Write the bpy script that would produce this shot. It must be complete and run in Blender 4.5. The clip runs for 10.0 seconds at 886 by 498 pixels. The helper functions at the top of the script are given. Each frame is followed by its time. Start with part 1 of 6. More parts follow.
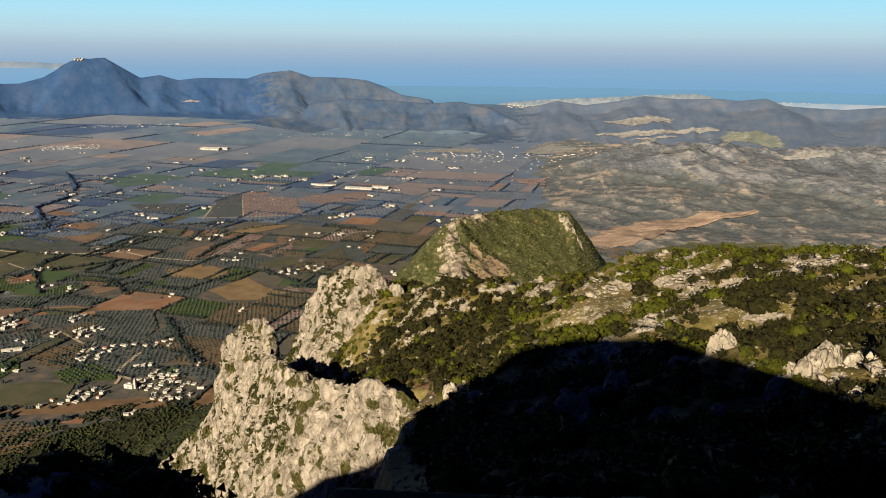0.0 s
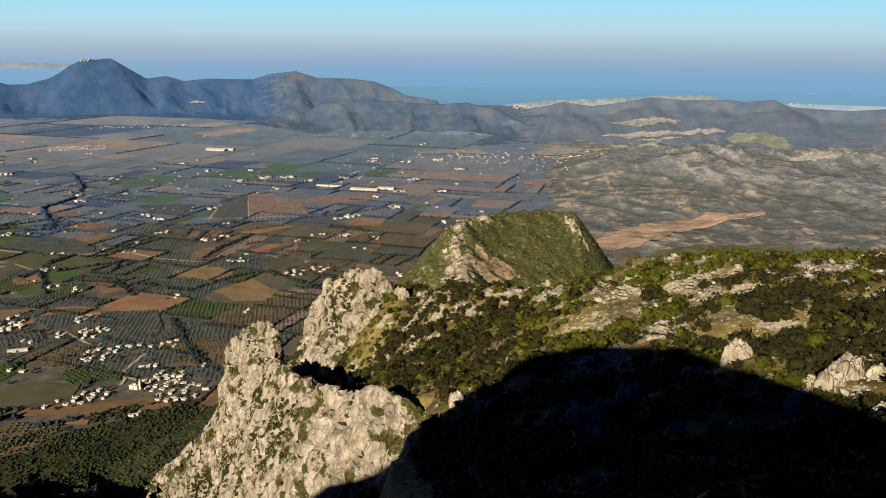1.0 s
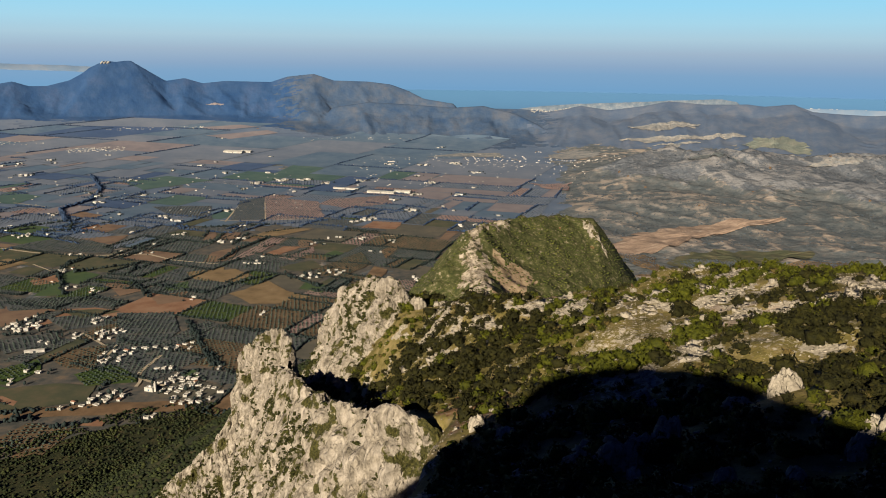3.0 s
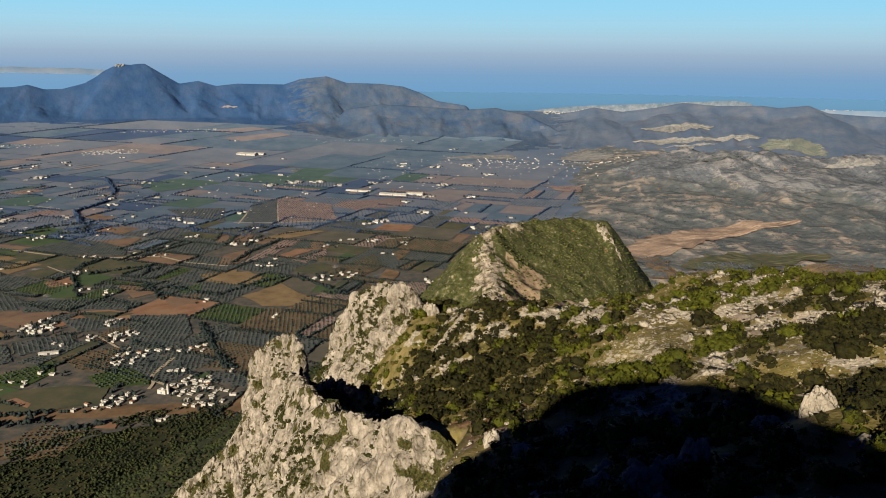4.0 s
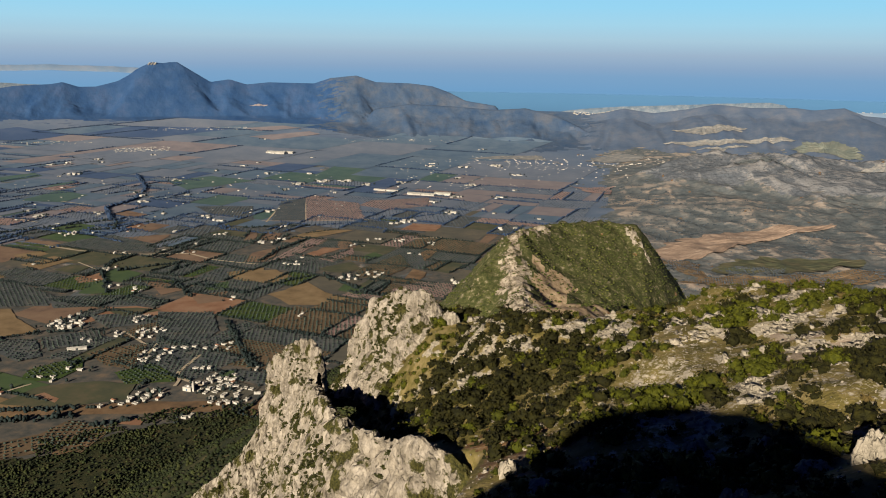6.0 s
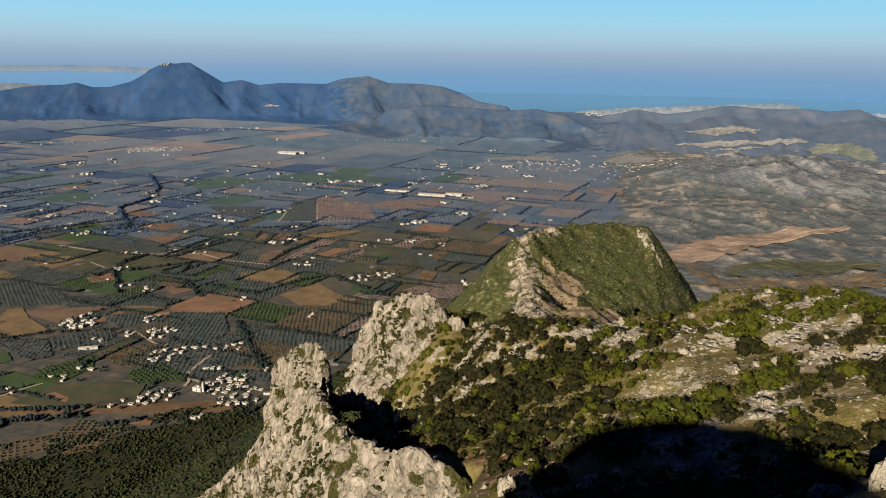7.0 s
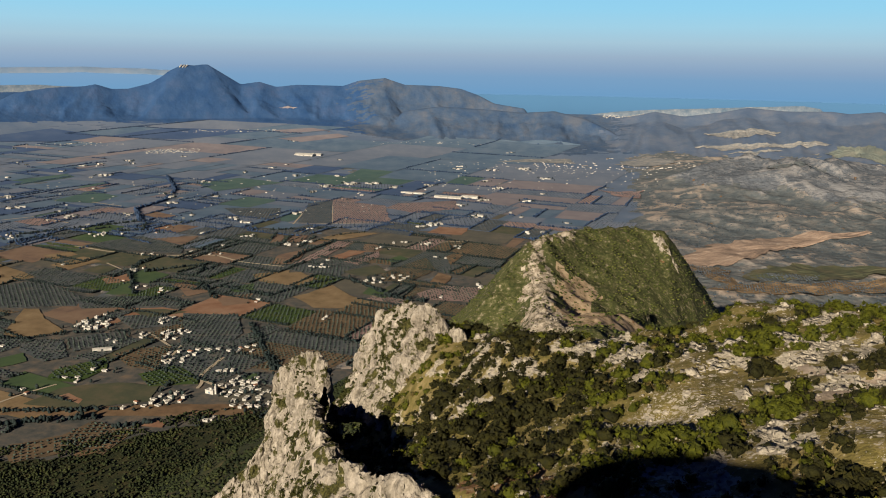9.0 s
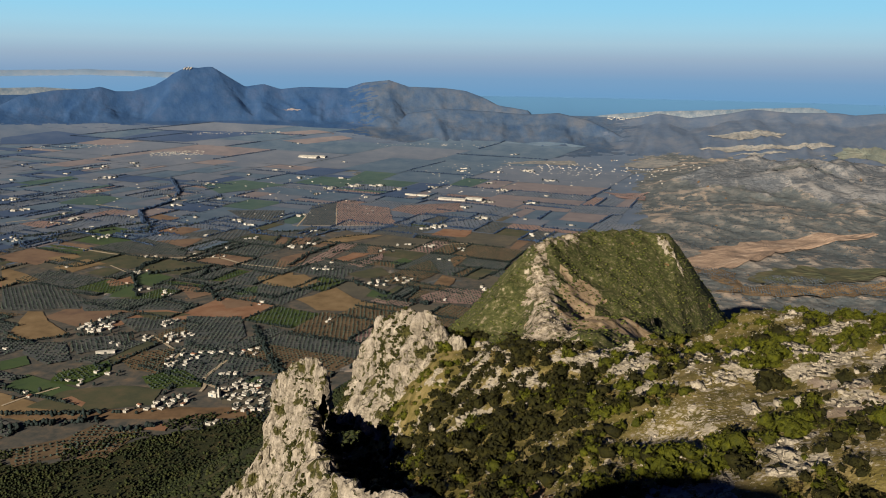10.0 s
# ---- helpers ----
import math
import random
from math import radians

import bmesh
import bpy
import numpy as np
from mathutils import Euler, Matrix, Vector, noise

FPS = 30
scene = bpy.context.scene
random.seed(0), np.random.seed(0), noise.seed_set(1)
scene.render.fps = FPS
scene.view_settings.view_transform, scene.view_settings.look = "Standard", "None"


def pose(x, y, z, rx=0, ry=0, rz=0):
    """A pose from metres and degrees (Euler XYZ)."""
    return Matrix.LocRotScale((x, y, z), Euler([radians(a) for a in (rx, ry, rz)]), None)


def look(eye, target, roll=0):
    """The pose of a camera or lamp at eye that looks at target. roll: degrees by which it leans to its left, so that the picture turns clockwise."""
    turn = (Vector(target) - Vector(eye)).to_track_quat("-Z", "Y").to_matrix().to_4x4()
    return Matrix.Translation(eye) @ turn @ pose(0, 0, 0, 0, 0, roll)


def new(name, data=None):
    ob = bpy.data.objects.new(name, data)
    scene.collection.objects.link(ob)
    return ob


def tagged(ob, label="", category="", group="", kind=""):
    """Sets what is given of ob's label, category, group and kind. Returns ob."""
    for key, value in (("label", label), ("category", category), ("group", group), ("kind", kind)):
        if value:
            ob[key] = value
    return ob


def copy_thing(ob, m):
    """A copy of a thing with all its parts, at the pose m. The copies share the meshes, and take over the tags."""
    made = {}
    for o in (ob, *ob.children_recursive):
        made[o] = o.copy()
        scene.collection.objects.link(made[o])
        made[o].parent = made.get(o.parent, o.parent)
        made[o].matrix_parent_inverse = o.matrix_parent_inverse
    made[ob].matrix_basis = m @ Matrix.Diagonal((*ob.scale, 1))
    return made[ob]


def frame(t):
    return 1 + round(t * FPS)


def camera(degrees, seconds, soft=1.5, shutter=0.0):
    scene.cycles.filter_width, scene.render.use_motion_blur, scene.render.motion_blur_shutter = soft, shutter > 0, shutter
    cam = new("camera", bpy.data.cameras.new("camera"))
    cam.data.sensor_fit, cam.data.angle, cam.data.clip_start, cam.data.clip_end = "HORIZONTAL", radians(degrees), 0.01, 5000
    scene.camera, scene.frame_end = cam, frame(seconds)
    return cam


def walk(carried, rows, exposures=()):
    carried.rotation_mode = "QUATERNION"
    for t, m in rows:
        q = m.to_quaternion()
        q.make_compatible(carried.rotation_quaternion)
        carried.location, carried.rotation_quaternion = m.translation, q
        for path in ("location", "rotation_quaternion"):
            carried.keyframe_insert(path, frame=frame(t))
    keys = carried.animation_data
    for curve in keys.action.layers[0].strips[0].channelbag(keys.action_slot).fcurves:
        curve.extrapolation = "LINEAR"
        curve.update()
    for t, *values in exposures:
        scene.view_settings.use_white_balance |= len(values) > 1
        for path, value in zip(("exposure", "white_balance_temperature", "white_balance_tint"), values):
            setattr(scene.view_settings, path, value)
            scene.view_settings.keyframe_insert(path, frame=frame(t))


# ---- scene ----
cam = camera(56.5, 10.0, soft=1.0)
PATH = [
    (0, (-0.975, -1.579, 485.05), (-0.999, 0.365, 484.581), 0.5),
    (0.5, (-1.09, -0.033, 485.057), (-1.119, 1.911, 484.589), 0.5),
    (1, (-1.192, 1.612, 485.036), (-1.229, 3.556, 484.569), 0.5),
    (1.5, (-1.414, 3.509, 485.031), (-1.46, 5.454, 484.566), 0.5),
    (2, (-1.645, 5.598, 485.001), (-1.701, 7.542, 484.538), 0.6),
    (3.5, (-2.372, 12.224, 484.934), (-2.461, 14.169, 484.476), 0.6),
    (4, (-2.553, 14.531, 484.949), (-2.659, 16.476, 484.493), 0.5),
    (4.5, (-2.491, 16.877, 484.948), (-2.615, 18.82, 484.492), 0.6),
    (5, (-2.227, 19.25, 484.934), (-2.369, 21.192, 484.478), 0.6),
    (5.5, (-1.807, 21.634, 484.927), (-1.965, 23.574, 484.47), 0.7),
    (7, (0.253, 28.878, 484.787), (0.052, 30.815, 484.331), 0.8),
    (7.5, (1.208, 31.214, 484.711), (0.994, 33.15, 484.255), 0.8),
    (8, (2.208, 33.614, 484.668), (1.984, 35.549, 484.211), 0.9),
    (8.5, (3.14, 36.109, 484.657), (2.907, 38.043, 484.203), 0.9),
    (9, (3.796, 38.689, 484.687), (3.554, 40.622, 484.235), 0.8),
    (9.5, (4.251, 41.245, 484.709), (4.003, 43.178, 484.259), 0.8),
    (10, (4.533, 43.85, 484.756), (4.28, 45.783, 484.308), 0.7),
]
walk(cam, [(t, look(eye, target, roll)) for t, eye, target, roll in PATH], ((0, 1.24, 6950, 10), (2, 1.11, 6720, 10), (5, 1.04, 6450, 10), (10, 0.97, 6450, 10)))

# ---- light: a low winter sun behind and to the left, and a clear sky ----
SUN_TURN, SUN_UP = 22.0, 20.0     # degrees: the light travels this far right of north, from this height
world = bpy.data.worlds.new("sky")
scene.world = world
world.use_nodes = True
sky_nodes = world.node_tree.nodes
sky_tex = sky_nodes.new("ShaderNodeTexSky")
sky_tex.sky_type = "NISHITA"
sky_tex.sun_disc = False
sky_tex.sun_elevation = radians(SUN_UP)
sky_tex.sun_rotation = radians(180 + SUN_TURN)
sky_tex.altitude = 500
sky_tex.air_density = 0.32
sky_tex.dust_density = 0.3
sky_tex.ozone_density = 1.5
sky_tint = sky_nodes.new("ShaderNodeMix")
sky_tint.data_type, sky_tint.blend_type = "RGBA", "MULTIPLY"
sky_tint.inputs["Factor"].default_value = 1.0
sky_tint.inputs["B"].default_value = (0.09, 0.20, 0.62, 1)
world.node_tree.links.new(sky_tex.outputs[0], sky_tint.inputs["A"])
world.node_tree.links.new(sky_tint.outputs["Result"], sky_nodes["Background"].inputs[0])
sky_nodes["Background"].inputs[1].default_value = 0.03
sun = new("sun", bpy.data.lights.new("sun", "SUN"))
sun.data.energy, sun.data.angle, sun.data.color = 5.0, radians(0.5), (1.0, 0.85, 0.63)
sun.matrix_world = look((-math.sin(radians(SUN_TURN)), -math.cos(radians(SUN_TURN)), math.tan(radians(SUN_UP))), (0, 0, 0))

# ---- smooth noise on the plan ----
def value_noise(x, y, seed=0):
    xi, yi = np.floor(x).astype(np.int64), np.floor(y).astype(np.int64)
    fx, fy = x - xi, y - yi
    fx, fy = fx * fx * (3 - 2 * fx), fy * fy * (3 - 2 * fy)

    def corner(i, j):
        n = (i * 374761393 + j * 668265263 + seed * 974634777) & 0x7FFFFFFF
        n = ((n ^ (n >> 13)) * 1274126177) & 0x7FFFFFFF
        return ((n ^ (n >> 16)) & 0xFFFF) / 32767.5 - 1
    a = corner(xi, yi) * (1 - fx) + corner(xi + 1, yi) * fx
    b = corner(xi, yi + 1) * (1 - fx) + corner(xi + 1, yi + 1) * fx
    return a * (1 - fy) + b * fy


def fractal(x, y, size, octaves=4, seed=0, ridged=False):
    total, gain = 0, 1.0
    for k in range(octaves):
        n = value_noise(x / size + 17.3 * k, y / size - 9.1 * k, seed + k)
        total = total + gain * ((1 - 2 * np.abs(n)) if ridged else n)
        size, gain = size / 2.1, gain * 0.5
    return total


# ---- the lie of the land (metres; north is +y, the plain is z = 0) ----
EYE_X, EYE_Y, EYE_Z = 0.0, 20.0, 485.0


def ridge(x, y, crest, left, right, knee=1e9, far=0.4, soft=3.0, with_fall=False):
    """Height of a ridge along a crest line; left and right are its slopes, which ease to far beyond the knee."""
    best = np.full(np.shape(x), -1e9)
    fallen = np.zeros(np.shape(x))
    for (ax, ay, az), (bx, by, bz) in zip(crest, crest[1:]):
        ux, uy = bx - ax, by - ay
        u = np.clip(((x - ax) * ux + (y - ay) * uy) / (ux * ux + uy * uy), 0, 1)
        dx, dy = x - ax - u * ux, y - ay - u * uy
        d = np.sqrt(dx * dx + dy * dy + soft * soft) - soft
        slope = np.where(ux * dy - uy * dx > 0, left, right)
        fall = slope * np.minimum(d, knee) + far * np.maximum(d - knee, 0)
        here = az + u * (bz - az) - fall
        fallen = np.where(here > best, fall, fallen)
        best = np.maximum(best, here)
    return (best, fallen) if with_fall else best


# unseen crest behind the camera, heights worked back from its shadow's edge
SUMMIT = [(-94, 6, 432), (-82, 1, 450), (-67, -5, 459), (-59.5, -8.6, 471), (-56.5, -9.8, 476), (-53, -11.2, 485.8), (-50, -12.4, 491), (-46, -13.9, 494), (-40, -16, 495.6), (-30, -20, 497.3), (-25, -22.2, 497.6), (-19.6, -24.4, 495.8), (-10, -28, 494.2), (-3, -31, 492.2),
          (12, -37, 485.5), (35, -46, 477), (130, -90, 440), (420, -160, 360)]
BACK = [(-74, -10, 470), (-160, -200, 430), (-500, -700, 300)]
SPINE = [(40, 300, 378), (34, 350, 345), (30, 420, 318), (28, 520, 288), (16, 640, 280), (3, 750, 279), (-5, 800, 302), (-6, 822, 309), (34, 880, 312),
         (99, 936, 309), (126, 938, 305), (136, 931, 296), (141, 926, 277), (160, 916, 268), (198, 900, 258), (260, 880, 240)]
SHOULDER = [(30, 520, 288), (40, 620, 287), (56, 690, 280), (86, 745, 267)]
KNOLL = [(-30, 39, 459.5), (-25, 38, 462.2), (-20.5, 35.5, 464.4), (-16.5, 35.5, 462.8), (-13.5, 34, 462)]
CLIFF = [(-40, -14, 466), (-6, 12, 458), (-4, 45, 444), (-10, 105, 422), (-6, 157, 408), (-32, 188, 396), (-57, 252, 370), (-82, 328, 345), (-96, 350, 325)]
FAR_RANGE = [(-37, 4560, -3.6), (-35.5, 4560, -3.1), (-34.2, 4560, -2.45), (-32.3, 4560, -2.14), (-30.3, 4560, -2.05), (-29.6, 4560, -1.92), (-28.7, 4560, -2.21), (-27.7, 4560, -2.2),
             (-26.4, 4560, -1.86), (-25.7, 4560, -1.48), (-25.2, 4560, -1.1), (-24.3, 4560, -0.66), (-23.6, 4560, -0.72), (-22.8, 4560, -0.6), (-21.9, 4560, -1.16), (-20.7, 4560, -1.9),
             (-19.5, 4560, -1.72), (-18.4, 4560, -2.05), (-17, 4560, -1.9), (-14, 4560, -1.95), (-12.9, 4560, -1.59), (-11.15, 4560, -1.4), (-9.8, 4560, -1.83), (-7.5, 4560, -1.88),
             (-6.0, 4560, -2.05), (-4.8, 4560, -2.46), (-3.7, 4530, -3.0), (-1.7, 4500, -3.3)]
NEAR_RANGE = [(-9.8, 4400, -3.6), (-7.5, 4390, -3.25), (-4.4, 4380, -3.4), (-1.7, 4360, -3.58), (0.4, 4340, -3.43), (2.5, 4300, -3.9), (4.1, 4250, -4.6), (5.3, 4200, -5.3)]
EAST_HILLS = [(2.5, 4480, -4.2), (4.1, 4480, -3.9), (5.9, 4480, -3.55), (7.0, 4480, -3.3), (8.9, 4480, -3.55), (11.1, 4480, -3.23), (12.8, 4480, -2.87), (15, 4480, -3.02), (17.7, 4480, -2.94),
              (18.7, 4480, -3.05), (20.4, 4480, -2.85), (21.6, 4480, -3.28), (22.9, 4480, -3.35), (25, 4480, -3.4), (28, 4480, -3.1), (34, 4480, -3.3)]


def crest_line(rows):
    return [(EYE_X + r * math.sin(radians(a)), EYE_Y + r * math.cos(radians(a)), EYE_Z + r * math.tan(radians(e))) for a, r, e in rows]


def slope_north(x, y):
    """The broad scrub slope below the summit."""
    brow = 228 + 0.95 * np.clip(x - 20, 0, 75) + 50 * np.clip(-x / 15, 0, 1)      # where the slope breaks off northwards
    cx, cy = np.clip(x, -50, 110) / 100, np.minimum(np.clip(y, 25, 290), brow) / 100
    z = (486.76 - 18.76 * cx - 74.36 * cy + 15.58 * cx ** 2 + 65.87 * cx * cy + 24.58 * cy ** 2
         - 20.65 * cx ** 2 * cy - 16.66 * cx * cy ** 2 - 2.7 * cy ** 3)
    z = z - 0.72 * np.maximum(y - brow, 0) - 0.45 * np.maximum(x - 110, 0) - 1.1 * np.maximum(-50 - x, 0) - 0.3 * np.maximum(25 - y, 0)
    return z


def left_of_cliff(x, y):
    """Metres to the left (west) of the line of the crags."""
    best, side = np.full(np.shape(x), 1e9), np.ones(np.shape(x))
    for (ax, ay, _), (bx, by, _) in zip(CLIFF, CLIFF[1:]):
        ux, uy = bx - ax, by - ay
        u = np.clip(((x - ax) * ux + (y - ay) * uy) / (ux * ux + uy * uy), 0, 1)
        dx, dy = x - ax - u * ux, y - ay - u * uy
        d = np.hypot(dx, dy)
        near = d < best
        best = np.where(near, d, best)
        side = np.where(near, np.sign(ux * dy - uy * dx), side)
    return best * side


def east_of(x, y):
    """How far a place lies in the rolling country east of the farmed plain, 0 to 1."""
    return np.clip((x - 110 - 0.13 * np.maximum(y - 1700, 0)) / 260, 0, 1) * np.clip((y - 1300) / 500, 0, 1) * np.clip((7200 - np.hypot(x, y)) / 1500, 0, 1)


def gullies(x, y):
    """Spurs (towards 1) and washed-out gullies (towards -1) of the clay hills."""
    wx, wy = 70 * value_noise(x / 260, y / 260, 51), 70 * value_noise(x / 260 + 9, y / 260, 52)
    n = fractal(0.8 * x + 0.6 * y + wx, 0.55 * (0.8 * y - 0.6 * x) + wy, 190, 5, 5, True)
    return np.clip(n / 1.6, -1, 1)


def plain(x, y):
    """The plain and the rolling country east of it."""
    g = gullies(x, y)
    e = east_of(x, y)
    z = e * (11 * g + 9 * fractal(x, y, 420, 2, 6) + 2.6 * fractal(x + 25 * g, y, 62, 4, 7, True) + 14)
    for hx, hy, h, rx, ry in ((880, 3250, 76, 330, 420), (1400, 3150, 60, 420, 420), (640, 3150, 34, 210, 300), (520, 2600, 20, 240, 160), (1900, 3400, 66, 500, 450), (1250, 2550, 30, 420, 260)):
        q = np.exp(-((x - hx) / rx) ** 2 - ((y - hy) / ry) ** 2)
        z = z + h * q * (0.92 + 0.34 * g)
    return z


def massif(x, y):
    z = slope_north(x, y)
    w = left_of_cliff(x, y)
    fall = 2.6 * np.clip(w, 0, 40) + 1.0 * np.clip(w - 40, 0, 60) + 0.62 * np.clip(w - 100, 0, 180) + 0.36 * np.maximum(w - 280, 0)
    z = z - np.where((y < 365) & (y > -20), fall, fall * 0.3)
    gully = np.clip((y - 195) / 40, 0, 1) * np.exp(-((w + 12) / 9) ** 2)
    z = z - 13 * gully
    z = np.maximum(z, ridge(x, y, SUMMIT, 0.95, 0.7, 60, 0.72))
    z = z - 9 * np.clip((-50.5 - x) / 7, 0, 1) * np.clip((-x - 40) / 10, 0, 1) * np.clip((40 - y) / 20, 0, 1)      # summit cut down westwards, out of view, to place its shadow's edge
    z = np.maximum(z, ridge(x, y, BACK, 0.8, 0.8, 150, 0.6))
    z = np.maximum(z, ridge(x, y, SPINE, 1.15, 0.62, 150, 0.66, 10) - np.where(y > 560, 0.8, 0) * np.maximum(x - 132, 0))
    z = np.maximum(z, ridge(x, y, SHOULDER, 0.34, 0.6, 150, 0.66, 8))
    z = np.maximum(z, ridge(x, y, KNOLL, 1.3, 1.3, 20, 2.0, 2))
    z = np.maximum(z, ridge(x, y, CLIFF, 2.4, 2.4, 40, 0.55, 2))
    return z


def height(x, y):
    m = massif(x, y)
    rough = np.clip(m / 60, 0, 1) * np.clip((np.hypot(x - EYE_X, y - EYE_Y) - 20) / 60, 0, 1)
    m = m + rough * (1.3 * fractal(x, y, 14, 4, 2) + np.clip(np.hypot(x, y) / 700, 0.15, 1) * 4 * fractal(x, y, 120, 3, 3))
    m = m + np.clip((y - 560) / 60, 0, 1) * np.clip((1010 - y) / 60, 0, 1) * np.clip((m - 60) / 80, 0, 1) * (3.2 * fractal(x, y, 46, 4, 16, True) - 1.0)      # ribs and hollows of the flat-topped hill
    brow = ridge(x, y, [(36, 880, 0), (14, 852, 0), (-6, 826, 0), (-1, 770, 0), (4, 690, 0), (8, 600, 0)], 1, 1)
    m = m + 2.2 * np.exp(-(brow / 14) ** 2) * fractal(x, y, 13, 4, 12, True)      # broken rock along the hill's crest
    m = m + 3.2 * np.exp(-((x - 36) / 11) ** 2 - ((y - 101) / 12) ** 2)      # the mound under the white boulder
    m = m + 1.5 * np.exp(-((x + 1) / 9) ** 2 - ((y - 126) / 11) ** 2)       # and a rise beside the cliff's near end, set by the shadow's edge
    for bx, by, rise, rx, ry in ((-1, 232, 7.5, 13, 25), (-24, 268, 5.5, 6, 20), (45, 246, -8, 15, 29)):
        m = m + rise * np.exp(-((x - bx) / rx) ** 2 - ((y - by) / ry) ** 2)      # knolls and a dip along the brow
    p = plain(x, y)
    k = 14.0
    return np.where(m > p - 200, np.logaddexp(m / k, p / k) * k - k * math.log(2) * np.exp(-np.abs(m - p) / k), p)


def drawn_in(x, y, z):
    """Shrinks land beyond 3 km to within 4.85 km, fitted to the camera's view."""
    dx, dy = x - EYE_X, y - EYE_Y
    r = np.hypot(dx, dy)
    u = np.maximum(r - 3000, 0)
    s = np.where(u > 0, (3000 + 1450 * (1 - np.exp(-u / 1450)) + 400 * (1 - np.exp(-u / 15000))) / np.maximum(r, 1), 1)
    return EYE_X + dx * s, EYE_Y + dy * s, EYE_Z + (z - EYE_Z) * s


def far_heights(x, y):
    """Ranges along the coast, with spurs and valleys below their crests."""
    z, fall = ridge(x, y, crest_line(FAR_RANGE), 5.0, 1.7, 60, 0.95, 6, with_fall=True)
    z2, fall2 = ridge(x, y, crest_line(NEAR_RANGE), 2.5, 0.95, 60, 0.55, 8, with_fall=True)
    z3, fall3 = ridge(x, y, crest_line(EAST_HILLS), 3.0, 0.6, 90, 0.3, 10, with_fall=True)
    fall = np.where(z2 > z, fall2, fall)
    z = np.maximum(z, z2)
    fall = np.where(z3 > z, fall3, fall)
    z = np.maximum(z, z3)
    u = 79 * np.degrees(np.arctan2(x - EYE_X, y - EYE_Y))
    lean = 0.9 * value_noise(u / 420, 0 * u, 25)
    u = u + lean * fall + 30 * value_noise(u / 75, fall / 60, 22)
    spur = fractal(u, 0.42 * fall, 118, 5, 21, True)
    z = z + np.clip(fall / 70, 0, 1) * (12 * spur - 4)
    turn = np.degrees(np.arctan2(x - EYE_X, y - EYE_Y))
    foot = 171 + 2.1 * (np.hypot(x - EYE_X, y - EYE_Y) - 4434) + 5000 * np.clip((turn + 16) / 6, 0, 1)
    return np.where(foot < z, foot + 0.25 * (z - foot) * np.clip((foot - 150) / 60, 0, 1), z)


def land(x, y):
    """Built place of the ground at a point of the plan."""
    x, y = np.asarray(x, float), np.asarray(y, float)
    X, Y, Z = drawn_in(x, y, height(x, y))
    far = np.hypot(X - EYE_X, Y - EYE_Y) > 3500
    f = far_heights(X, Y)
    Z = np.where(far & (f > Z - 40), np.logaddexp(f / 4, Z / 4) * 4, Z)
    return X, Y, Z

